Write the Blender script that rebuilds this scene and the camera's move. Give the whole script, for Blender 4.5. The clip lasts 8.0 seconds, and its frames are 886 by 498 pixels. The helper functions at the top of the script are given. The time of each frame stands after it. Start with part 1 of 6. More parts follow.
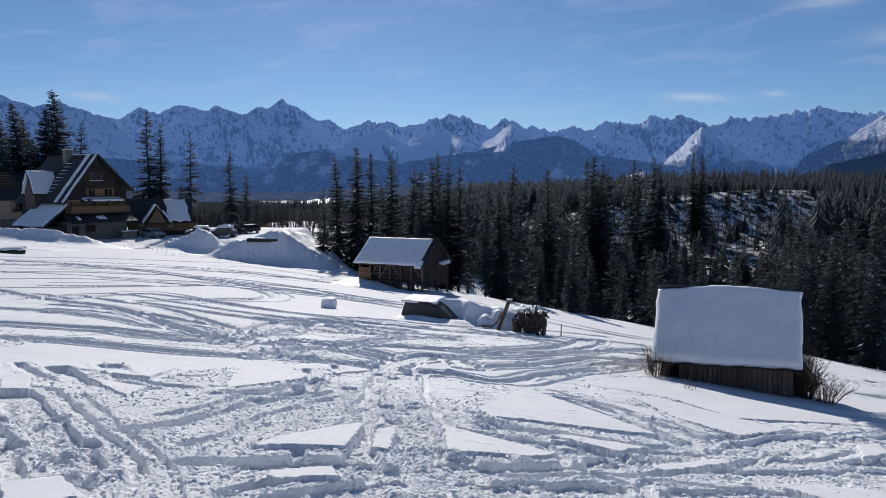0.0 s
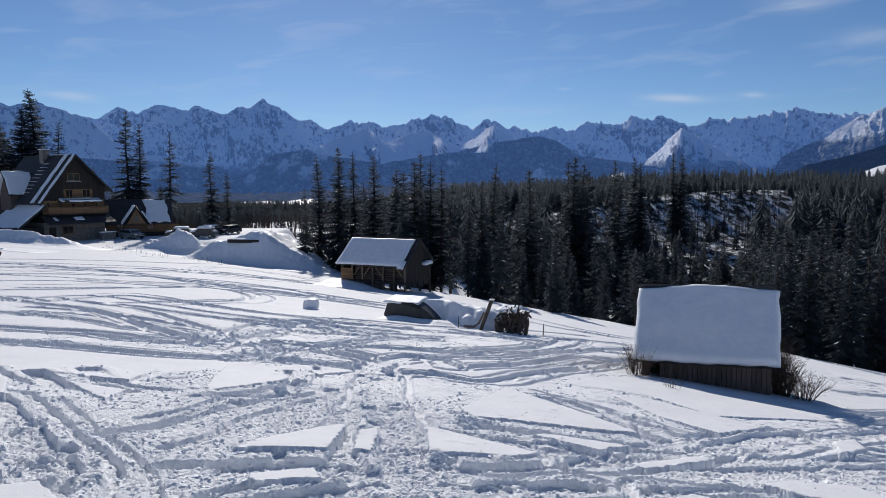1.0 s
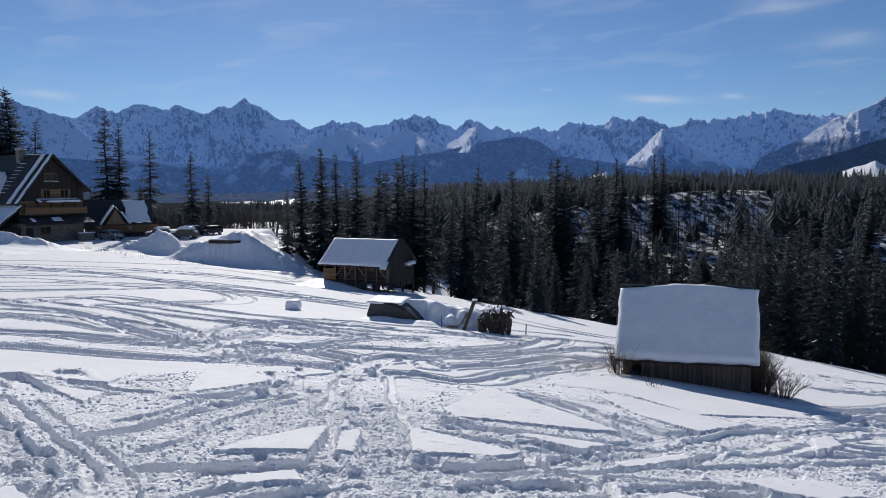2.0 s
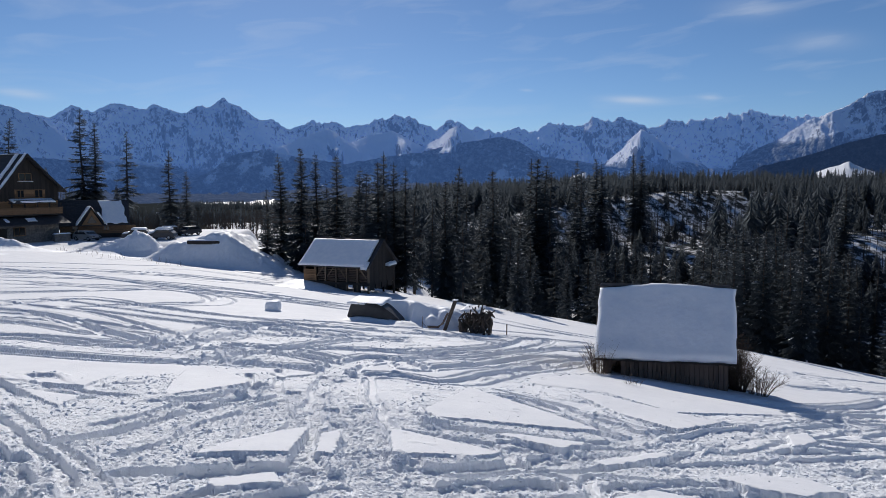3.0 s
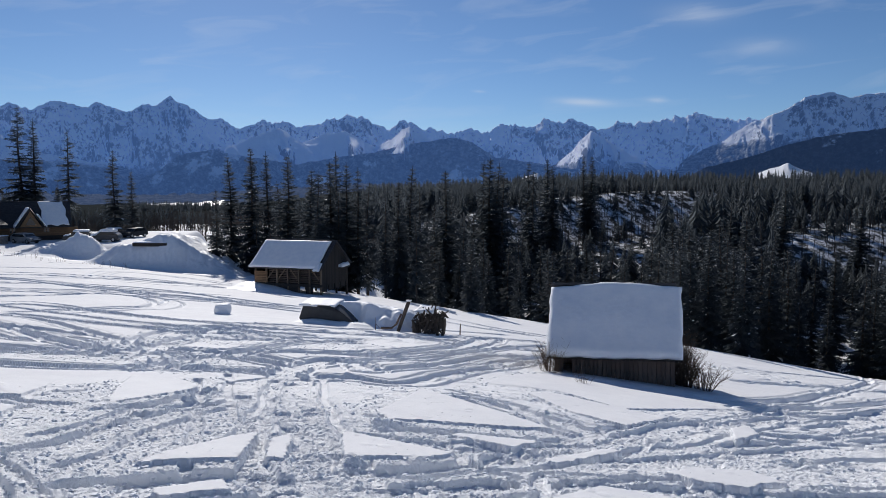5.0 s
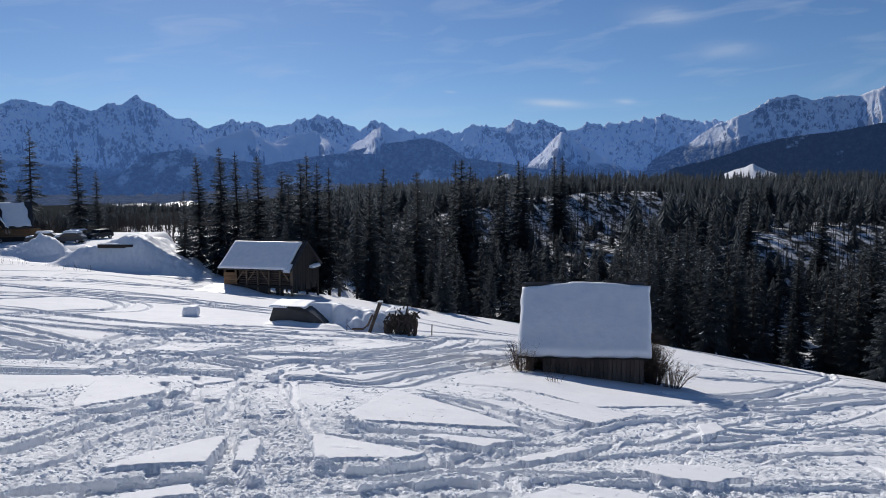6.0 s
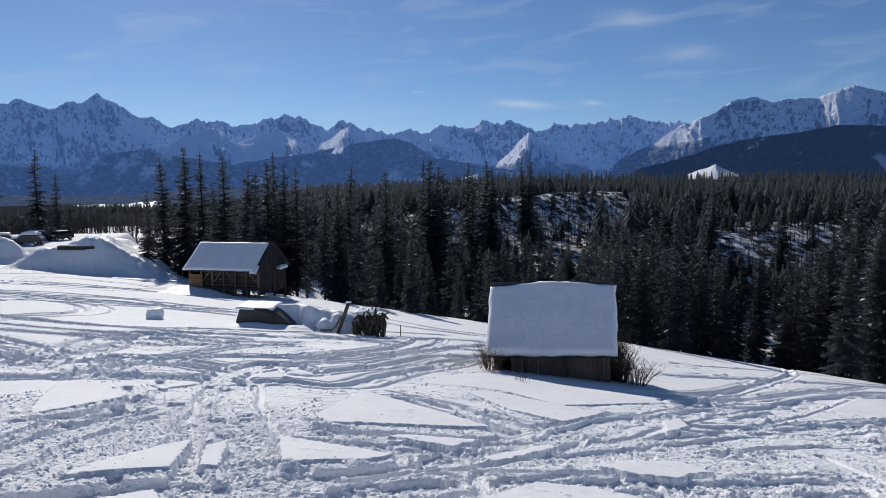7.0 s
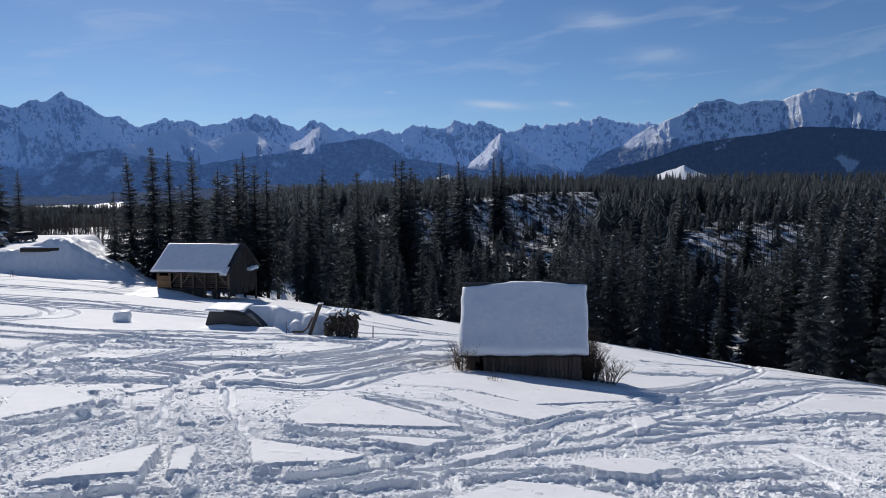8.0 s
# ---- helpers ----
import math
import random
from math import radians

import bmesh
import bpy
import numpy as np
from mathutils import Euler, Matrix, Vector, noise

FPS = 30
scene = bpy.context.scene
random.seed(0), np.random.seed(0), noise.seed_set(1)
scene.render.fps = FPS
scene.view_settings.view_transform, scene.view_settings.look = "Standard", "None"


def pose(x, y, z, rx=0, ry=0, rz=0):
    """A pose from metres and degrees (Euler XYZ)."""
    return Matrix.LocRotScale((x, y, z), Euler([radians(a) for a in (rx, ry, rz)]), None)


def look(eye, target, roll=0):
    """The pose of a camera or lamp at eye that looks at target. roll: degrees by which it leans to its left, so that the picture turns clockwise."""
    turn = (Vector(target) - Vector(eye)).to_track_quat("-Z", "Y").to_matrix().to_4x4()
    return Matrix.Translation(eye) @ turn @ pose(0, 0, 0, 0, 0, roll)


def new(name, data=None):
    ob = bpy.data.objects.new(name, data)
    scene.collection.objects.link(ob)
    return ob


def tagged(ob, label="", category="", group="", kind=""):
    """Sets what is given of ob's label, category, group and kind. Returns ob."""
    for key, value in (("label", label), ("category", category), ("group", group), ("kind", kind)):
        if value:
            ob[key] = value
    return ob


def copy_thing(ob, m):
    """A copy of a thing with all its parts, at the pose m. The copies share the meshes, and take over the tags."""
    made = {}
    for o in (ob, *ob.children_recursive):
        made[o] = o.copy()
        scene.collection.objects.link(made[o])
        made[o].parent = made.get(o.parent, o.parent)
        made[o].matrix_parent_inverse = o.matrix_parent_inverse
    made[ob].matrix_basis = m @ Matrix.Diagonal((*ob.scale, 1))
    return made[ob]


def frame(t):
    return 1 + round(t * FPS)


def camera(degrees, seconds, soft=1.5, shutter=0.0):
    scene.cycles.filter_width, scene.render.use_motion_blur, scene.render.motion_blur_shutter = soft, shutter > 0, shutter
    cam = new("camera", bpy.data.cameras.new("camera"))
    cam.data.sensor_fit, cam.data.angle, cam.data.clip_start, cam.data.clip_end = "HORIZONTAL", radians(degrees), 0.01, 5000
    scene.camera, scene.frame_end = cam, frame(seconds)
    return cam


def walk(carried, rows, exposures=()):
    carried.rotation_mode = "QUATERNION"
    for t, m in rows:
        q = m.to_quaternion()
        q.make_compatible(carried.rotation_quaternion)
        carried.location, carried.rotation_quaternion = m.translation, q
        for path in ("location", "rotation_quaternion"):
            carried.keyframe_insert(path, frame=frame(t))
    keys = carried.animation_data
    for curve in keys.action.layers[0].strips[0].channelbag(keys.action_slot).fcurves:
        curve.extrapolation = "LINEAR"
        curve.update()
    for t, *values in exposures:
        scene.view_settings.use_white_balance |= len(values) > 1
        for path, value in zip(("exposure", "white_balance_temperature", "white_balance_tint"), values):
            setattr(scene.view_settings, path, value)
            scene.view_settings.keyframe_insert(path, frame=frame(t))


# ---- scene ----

# ---- camera ----
EXPOSURE = -0.19
cam = camera(66.0, 8.0, 0.5)
PATH = [
    (0.0, 0.0000, 0.0000, 1.7000, 84.600, 0.000, 0.000),
    (0.5, 0.0050, -0.0010, 1.7005, 84.615, 0.020, -0.764),
    (1.0, 0.0100, -0.0015, 1.7020, 84.628, 0.035, -1.472),
    (1.5, 0.0160, -0.0015, 1.7035, 84.635, 0.030, -2.158),
    (3.0, 0.0300, 0.0000, 1.7075, 84.662, 0.010, -4.507),
    (3.5, 0.0365, -0.0010, 1.7100, 84.668, 0.008, -5.346),
    (4.0, 0.0440, -0.0020, 1.7125, 84.678, 0.000, -6.291),
    (4.5, 0.0515, -0.0030, 1.7140, 84.691, 0.000, -7.323),
    (6.0, 0.0760, -0.0060, 1.7150, 84.740, 0.006, -10.792),
    (6.5, 0.0820, -0.0110, 1.7160, 84.752, 0.008, -12.097),
    (7.0, 0.0890, -0.0190, 1.7180, 84.765, 0.010, -13.430),
    (7.5, 0.0930, -0.0270, 1.7200, 84.780, 0.012, -14.745),
    (8.0, 0.0950, -0.0335, 1.7213, 84.795, 0.012, -15.752),
]
walk(cam, [(t, pose(x, y, z, rx, ry, rz)) for t, x, y, z, rx, ry, rz in PATH], [(0.0, EXPOSURE, 6270, 11), (8.0, EXPOSURE, 6270, 11)])

# ---- sky, sun, exposure ----
SUN_AZ, SUN_EL = -8.0, 27.0          # degrees: east of the first view's axis, above the horizon
world = bpy.data.worlds.new("winter_sky")
scene.world = world
world.use_nodes = True
wn, wl = world.node_tree.nodes, world.node_tree.links
wn.clear()
sky = wn.new("ShaderNodeTexSky")
sky.sky_type, sky.sun_disc = "NISHITA", False
sky.sun_elevation, sky.sun_rotation = radians(SUN_EL), radians(SUN_AZ)
sky.altitude, sky.air_density, sky.dust_density, sky.ozone_density = 1800, 1.0, 0.3, 6.0


def wmath(op, a, b=None, c=None):
    n = wn.new("ShaderNodeMath")
    n.operation = op
    for k, v in enumerate((a, b, c)):
        if v is None:
            continue
        if isinstance(v, (int, float)):
            n.inputs[k].default_value = v
        else:
            wl.new(v, n.inputs[k])
    return n.outputs[0]


def cirrus():
    """Thin high cloud: stretched noise on the sky dome, and a few small streaks low in the south."""
    geo = wn.new("ShaderNodeNewGeometry")
    sep = wn.new("ShaderNodeSeparateXYZ")
    wl.new(geo.outputs["Position"], sep.inputs[0])
    dx, dy, dz = sep.outputs
    az = wmath("ARCTAN2", dx, dy)
    el = wmath("ARCSINE", dz)
    comb = wn.new("ShaderNodeCombineXYZ")
    wl.new(wmath("ADD", wmath("MULTIPLY", az, 3.0), wmath("MULTIPLY", el, 3.0)), comb.inputs[0])
    wl.new(wmath("SUBTRACT", wmath("MULTIPLY", el, 16.0), wmath("MULTIPLY", az, 2.0)), comb.inputs[1])
    tex = wn.new("ShaderNodeTexNoise")
    tex.inputs["Scale"].default_value, tex.inputs["Detail"].default_value = 2.2, 7.0
    tex.inputs["Distortion"].default_value = 0.7
    wl.new(comb.outputs[0], tex.inputs["Vector"])
    wisp = wmath("MULTIPLY", wmath("SMOOTH_MIN", wmath("MAXIMUM", wmath("SUBTRACT", tex.outputs[0], 0.52), 0.0), 0.25, 0.05), 0.8)
    total = wmath("MULTIPLY", wisp, wmath("MINIMUM", wmath("MAXIMUM", wmath("MULTIPLY", el, 6.0), 0.0), 1.0))
    for a, e, wa, we, s in ((19.8, 6.75, 2.0, 0.28, 0.55), (25.6, 6.7, 0.7, 0.18, 0.3), (11.4, 7.7, 0.5, 0.11, 0.25), (-26.6, 6.4, 1.6, 0.3, 0.35), (28.0, 13.0, 2.4, 0.7, 0.22), (33.0, 10.2, 2.2, 0.6, 0.2)):
        u = wmath("DIVIDE", wmath("SUBTRACT", az, radians(a)), radians(wa))
        v = wmath("DIVIDE", wmath("ADD", wmath("SUBTRACT", el, radians(e)), wmath("MULTIPLY", wmath("SUBTRACT", az, radians(a)), 0.07)), radians(we))
        r2 = wmath("ADD", wmath("MULTIPLY", u, u), wmath("MULTIPLY", v, v))
        puff = wmath("MULTIPLY", wmath("POWER", 2.718, wmath("MULTIPLY", r2, -1.0)), s)
        total = wmath("ADD", total, wmath("MULTIPLY", puff, wmath("ADD", tex.outputs[0], 0.35)))
    return wmath("MINIMUM", total, 0.8)


mix = wn.new("ShaderNodeMix")
mix.data_type = "RGBA"
wl.new(cirrus(), mix.inputs["Factor"])
wl.new(sky.outputs[0], mix.inputs["A"])
mix.inputs["B"].default_value = (8.5, 9.2, 10.2, 1)
back = wn.new("ShaderNodeBackground")
back.inputs["Strength"].default_value = 0.080
wl.new(mix.outputs["Result"], back.inputs["Color"])
wout = wn.new("ShaderNodeOutputWorld")
wl.new(back.outputs[0], wout.inputs[0])

lamp = bpy.data.lights.new("sun", "SUN")
lamp.energy, lamp.angle, lamp.color = 5.0, radians(0.55), (1.0, 0.93, 0.83)
sun = new("sun", lamp)
sun_way = Vector((math.sin(radians(SUN_AZ)) * math.cos(radians(SUN_EL)), math.cos(radians(SUN_AZ)) * math.cos(radians(SUN_EL)), math.sin(radians(SUN_EL))))
sun.matrix_world = look(sun_way * 50, (0, 0, 0))


# ---- materials ----
class Nodes:
    """A small helper round one node material."""

    def __init__(self, name, rough=0.7, metal=0.0):
        self.mat = bpy.data.materials.new(name)
        self.mat.use_nodes = True
        self.n, self.l = self.mat.node_tree.nodes, self.mat.node_tree.links
        self.bsdf = self.n["Principled BSDF"]
        self.bsdf.inputs["Roughness"].default_value, self.bsdf.inputs["Metallic"].default_value = rough, metal

    def put(self, socket, value):
        if isinstance(value, (int, float, tuple)):
            socket.default_value = value
        else:
            self.l.new(value, socket)

    def coord(self, which="Object", scale=(1, 1, 1)):
        m = self.n.new("ShaderNodeMapping")
        if which == "Position":
            self.l.new(self.n.new("ShaderNodeNewGeometry").outputs["Position"], m.inputs[0])
        else:
            self.l.new(self.n.new("ShaderNodeTexCoord").outputs[which], m.inputs[0])
        m.inputs["Scale"].default_value = scale
        return m.outputs[0]

    def noise(self, vec, scale, detail=4.0, rough=0.55, distort=0.0):
        t = self.n.new("ShaderNodeTexNoise")
        self.l.new(vec, t.inputs["Vector"])
        t.inputs["Scale"].default_value, t.inputs["Detail"].default_value = scale, detail
        t.inputs["Roughness"].default_value, t.inputs["Distortion"].default_value = rough, distort
        return t.outputs[0]

    def math(self, op, a, b=0.0, c=0.0):
        m = self.n.new("ShaderNodeMath")
        m.operation = op
        for k, v in enumerate((a, b, c)):
            self.put(m.inputs[k], v)
        return m.outputs[0]

    def ramp(self, fac, *stops):
        r = self.n.new("ShaderNodeValToRGB")
        self.l.new(fac, r.inputs[0])
        while len(r.color_ramp.elements) < len(stops):
            r.color_ramp.elements.new(0.5)
        for e, (p, c) in zip(r.color_ramp.elements, stops):
            e.position, e.color = p, (*c, 1)
        return r.outputs[0]

    def mix(self, fac, a, b):
        m = self.n.new("ShaderNodeMix")
        m.data_type = "RGBA"
        self.put(m.inputs["Factor"], fac)
        self.put(m.inputs["A"], (*a, 1) if isinstance(a, tuple) else a)
        self.put(m.inputs["B"], (*b, 1) if isinstance(b, tuple) else b)
        return m.outputs["Result"]

    def random(self):
        return self.n.new("ShaderNodeObjectInfo").outputs["Random"]

    def island(self):
        return self.n.new("ShaderNodeNewGeometry").outputs["Random Per Island"]

    def attribute(self, name):
        a = self.n.new("ShaderNodeAttribute")
        a.attribute_name = name
        return a.outputs["Fac"]

    def up(self):
        s = self.n.new("ShaderNodeSeparateXYZ")
        self.l.new(self.n.new("ShaderNodeNewGeometry").outputs["Normal"], s.inputs[0])
        return s.outputs[2]

    def bump(self, height, strength, distance):
        b = self.n.new("ShaderNodeBump")
        self.put(b.inputs["Height"], height)
        b.inputs["Strength"].default_value, b.inputs["Distance"].default_value = strength, distance
        self.l.new(b.outputs[0], self.bsdf.inputs["Normal"])

    def done(self, colour):
        self.put(self.bsdf.inputs["Base Color"], (*colour, 1) if isinstance(colour, tuple) else colour)
        return self.mat


def snow_material(name, grain=1.0):
    m = Nodes(name, 0.55)
    p = m.coord("Position")
    fine, mid = m.noise(p, 60, 3), m.math("ADD", m.noise(p, 9, 5), m.math("MULTIPLY", m.noise(p, 1.6, 5, 0.65), 2.5 * (grain - 1)))
    m.bump(m.math("ADD", m.math("MULTIPLY", fine, 0.35), mid), 0.35 * grain, 0.03)
    m.bsdf.inputs["Specular IOR Level"].default_value = 0.06
    return m.done(m.ramp(m.noise(p, 2.3, 4), (0.3, (0.80, 0.83, 0.88)), (0.7, (0.90, 0.91, 0.93))))


def ground_material():
    m = Nodes("snow_ground", 0.75)
    p = m.coord("Position")
    fine, mid = m.noise(p, 70, 3), m.noise(p, 14, 5)
    churn = m.attribute("churn")
    crumbs = m.noise(p, 38, 6, 0.8)
    rough = m.math("ADD", m.math("MULTIPLY", mid, 0.7), crumbs)
    m.bump(m.math("ADD", m.math("MULTIPLY", fine, 0.2), m.math("MULTIPLY", rough, m.math("ADD", m.math("MULTIPLY", churn, 0.34), 0.10))), 1.0, 0.028)
    m.put(m.bsdf.inputs["Specular IOR Level"], m.math("MULTIPLY_ADD", m.attribute("forest"), -0.1, 0.07))
    broken = m.ramp(m.noise(p, 1.7, 5), (0.3, (0.84, 0.86, 0.89)), (0.7, (0.91, 0.92, 0.935)))
    crust = m.ramp(m.math("ADD", m.math("MULTIPLY", m.noise(p, 0.9, 6, 0.7), 0.7), m.math("MULTIPLY", m.noise(p, 26, 4, 0.7), 0.3)), (0.34, (0.72, 0.735, 0.77)), (0.66, (0.83, 0.84, 0.86)))
    white = m.mix(churn, crust, broken)
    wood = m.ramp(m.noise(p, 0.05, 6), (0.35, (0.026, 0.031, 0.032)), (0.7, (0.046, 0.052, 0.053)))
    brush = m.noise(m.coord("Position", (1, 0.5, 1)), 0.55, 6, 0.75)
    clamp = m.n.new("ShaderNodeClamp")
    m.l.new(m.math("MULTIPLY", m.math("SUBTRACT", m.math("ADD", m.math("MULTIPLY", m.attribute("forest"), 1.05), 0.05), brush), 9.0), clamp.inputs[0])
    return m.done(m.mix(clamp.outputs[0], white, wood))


def mountain_material(name, rock, snow, bias, forest_top=None, forest=(0.05, 0.075, 0.125), open_ground=0.66, speckle=0.6, haze_glow=0.0):
    """Snow on the flatter ground, rock where it is steep, dark forest below a ragged line."""
    m = Nodes(name, 0.85)
    m.bsdf.inputs["Specular IOR Level"].default_value = 0.0
    p = m.coord("Position")
    big, small = m.noise(p, 0.004, 8, 0.65), m.noise(m.coord("Position", (1, 1, 0.45)), 0.045, 10, 0.78, 0.5)
    steep = m.math("ADD", m.up(), m.math("ADD", m.math("MULTIPLY", m.math("SUBTRACT", small, 0.5), 1.9), m.math("MULTIPLY", m.math("SUBTRACT", big, 0.5), 0.7)))
    cover = m.math("MULTIPLY_ADD", steep, 5.5, bias)
    clamp = m.n.new("ShaderNodeClamp")
    m.l.new(cover, clamp.inputs[0])
    colour = m.mix(clamp.outputs[0], rock, snow)
    if forest_top is not None:
        s = m.n.new("ShaderNodeSeparateXYZ")
        m.l.new(p, s.inputs[0])
        line = m.math("ADD", s.outputs[2], m.math("MULTIPLY", m.math("SUBTRACT", m.noise(p, 0.009, 7, 0.75), 0.5), 150.0))
        c2 = m.n.new("ShaderNodeClamp")
        m.l.new(m.math("MULTIPLY", m.math("SUBTRACT", forest_top, line), 0.04), c2.inputs[0])
        fine = m.mix(m.ramp(m.noise(p, 0.045, 7, 0.8), (0.46, (0.05, 0.05, 0.05)), (0.66, (speckle, speckle, speckle))), forest, snow)
        where = m.ramp(m.noise(p, 0.007, 7, 0.7), (open_ground - 0.03, (0, 0, 0)), (open_ground + 0.02, (1, 1, 1)))
        colour = m.mix(c2.outputs[0], colour, m.mix(where, fine, snow))
    colour = m.mix(m.attribute("clearing"), colour, snow)
    m.bump(small, 1.0, 26.0)
    # aerial haze is put into the emission: a weak, even blue glow
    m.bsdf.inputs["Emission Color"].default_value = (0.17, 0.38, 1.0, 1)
    m.bsdf.inputs["Emission Strength"].default_value = haze_glow
    return m.done(colour)


def wood_material(name, dark, light, along=(1, 1, 0.06), rough=0.8):
    m = Nodes(name, rough)
    p = m.coord("Object", along)
    grain = m.noise(p, 26, 6, 0.65, 0.4)
    tone = m.math("ADD", m.math("MULTIPLY", grain, 0.7), m.math("MULTIPLY", m.random(), 0.35))
    m.bump(grain, 0.4, 0.01)
    return m.done(m.ramp(tone, (0.25, dark), (0.8, light)))


def plain_material(name, colour, rough=0.6, vary=0.25, scale=4.0, metal=0.0, relief=0.15):
    m = Nodes(name, rough, metal)
    p = m.coord("Object")
    n = m.noise(p, scale, 6)
    m.bump(m.noise(p, scale * 6, 4), relief, 0.02)
    lo = tuple(c * (1 - vary) for c in colour)
    hi = tuple(min(1, c * (1 + vary)) for c in colour)
    return m.done(m.ramp(n, (0.3, lo), (0.7, hi)))


def glass_material(name):
    m = Nodes(name, 0.08)
    return m.done((0.015, 0.018, 0.022))


def needle_material():
    m = Nodes("spruce_needles", 0.85)
    m.bsdf.inputs["Specular IOR Level"].default_value = 0.08
    tone = m.math("ADD", m.math("MULTIPLY", m.island(), 0.6), m.math("MULTIPLY", m.random(), 0.4))
    colour = m.ramp(tone, (0.1, (0.032, 0.042, 0.050)), (0.9, (0.068, 0.080, 0.088)))
    glow = m.ramp(tone, (0.1, (0.085, 0.105, 0.125)), (0.9, (0.145, 0.164, 0.18)))
    through_light = m.n.new("ShaderNodeBsdfTranslucent")
    m.l.new(glow, through_light.inputs[0])
    blend = m.n.new("ShaderNodeMixShader")
    blend.inputs[0].default_value = 0.5
    m.l.new(m.bsdf.outputs[0], blend.inputs[1])
    m.l.new(through_light.outputs[0], blend.inputs[2])
    m.l.new(blend.outputs[0], m.n["Material Output"].inputs[0])
    return m.done(colour)


SNOW = snow_material("snow")
LUMPY = snow_material("ploughed_snow", 2.0)
GROUND = ground_material()
WEATHERED = wood_material("weathered_boards", (0.045, 0.032, 0.026), (0.16, 0.115, 0.09))
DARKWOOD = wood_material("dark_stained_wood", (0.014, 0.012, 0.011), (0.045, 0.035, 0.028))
HONEY = wood_material("honey_wood", (0.13, 0.070, 0.034), (0.29, 0.17, 0.085), (0.06, 1, 1))
BARK = plain_material("bark", (0.06, 0.048, 0.04), 0.9, 0.4, 6, relief=0.6)
NEEDLE = needle_material()
TWIG = plain_material("bare_twigs", (0.10, 0.065, 0.045), 0.85, 0.4, 5)
SHINGLE = plain_material("dark_shingles", (0.035, 0.035, 0.040), 0.7, 0.35, 3)
STONE = plain_material("field_stone", (0.20, 0.18, 0.16), 0.85, 0.4, 3, relief=0.6)
GLASS = glass_material("window_glass")


# ---- mesh helpers ----
def part(name, bm, material, parent=None, label=""):
    """Links a bmesh as one mesh object under a thing or a part."""
    me = bpy.data.meshes.new(name)
    bm.normal_update()
    bm.to_mesh(me)
    bm.free()
    for m in (material if isinstance(material, (list, tuple)) else [material]):
        me.materials.append(m)
    ob = new(name, me)
    ob.parent = parent
    if label:
        ob["label"] = label
    return ob


def thing(name, m=None, label="", category="", group=""):
    """An Empty at a thing's base."""
    ob = new(name)
    ob.empty_display_size = 0.3
    if m is not None:
        ob.matrix_basis = m
    return tagged(ob, label, category, group)


def box(bm, x0, x1, y0, y1, z0, z1, bevel=0.0, m=None):
    vs = bmesh.ops.create_cube(bm, size=1.0)["verts"]
    for v in vs:
        v.co = Vector((x0 + (v.co.x + 0.5) * (x1 - x0), y0 + (v.co.y + 0.5) * (y1 - y0), z0 + (v.co.z + 0.5) * (z1 - z0)))
        if m is not None:
            v.co = m @ v.co
    if bevel:
        es = list({e for v in vs for e in v.link_edges})
        bmesh.ops.bevel(bm, geom=es, offset=bevel, segments=1, affect="EDGES")
    return bm


def boxed(*a, **k):
    return box(bmesh.new(), *a, **k)


def prism(outline, y0, y1, bm=None):
    """A solid whose outline in x and z runs from y0 to y1."""
    bm = bm or bmesh.new()
    a = [bm.verts.new((x, y0, z)) for x, z in outline]
    b = [bm.verts.new((x, y1, z)) for x, z in outline]
    bm.faces.new(a)
    bm.faces.new(b[::-1])
    for i in range(len(a)):
        j = (i + 1) % len(a)
        bm.faces.new((a[j], a[i], b[i], b[j]))
    bmesh.ops.recalc_face_normals(bm, faces=bm.faces)
    return bm


def limb(bm, pts, radii, sides=6):
    """A tapered tube along points."""
    rings = []
    for i, p in enumerate(pts):
        d = (Vector(pts[min(i + 1, len(pts) - 1)]) - Vector(pts[max(i - 1, 0)])).normalized()
        u = d.orthogonal().normalized()
        w = d.cross(u)
        rings.append([bm.verts.new(Vector(p) + (u * math.cos(2 * math.pi * k / sides) + w * math.sin(2 * math.pi * k / sides)) * radii[i]) for k in range(sides)])
    for a, b in zip(rings, rings[1:]):
        for k in range(sides):
            bm.faces.new((a[k], a[(k + 1) % sides], b[(k + 1) % sides], b[k]))
    bm.faces.new(rings[0][::-1])
    bm.faces.new(rings[-1])
    return bm


def grid_mesh(name, x, y, z, wrap=False):
    """A mesh from three equal two-dimensional arrays."""
    r, c = x.shape
    me = bpy.data.meshes.new(name)
    k = np.arange(r * c).reshape(r, c)
    if wrap:
        k = np.c_[k, k[:, :1]]
    q = np.stack((k[:-1, :-1], k[:-1, 1:], k[1:, 1:], k[1:, :-1]), -1).reshape(-1, 4)
    me.vertices.add(r * c)
    me.vertices.foreach_set("co", np.stack((x, y, z), -1).astype(np.float32).ravel())
    me.loops.add(q.size)
    me.loops.foreach_set("vertex_index", q.astype(np.int32).ravel())
    me.polygons.add(len(q))
    me.polygons.foreach_set("loop_start", np.arange(0, q.size, 4, dtype=np.int32))
    me.update(calc_edges=True)
    me.validate()
    me.shade_smooth()
    return me


# ---- noise on arrays ----
def hash2(i, j, seed):
    n = (i * 374761393 + j * 668265263 + seed * 974711) & 0x7FFFFFFF
    n = ((n ^ (n >> 13)) * 1274126177) & 0x7FFFFFFF
    return ((n ^ (n >> 16)) & 0xFFFF) / 65535.0


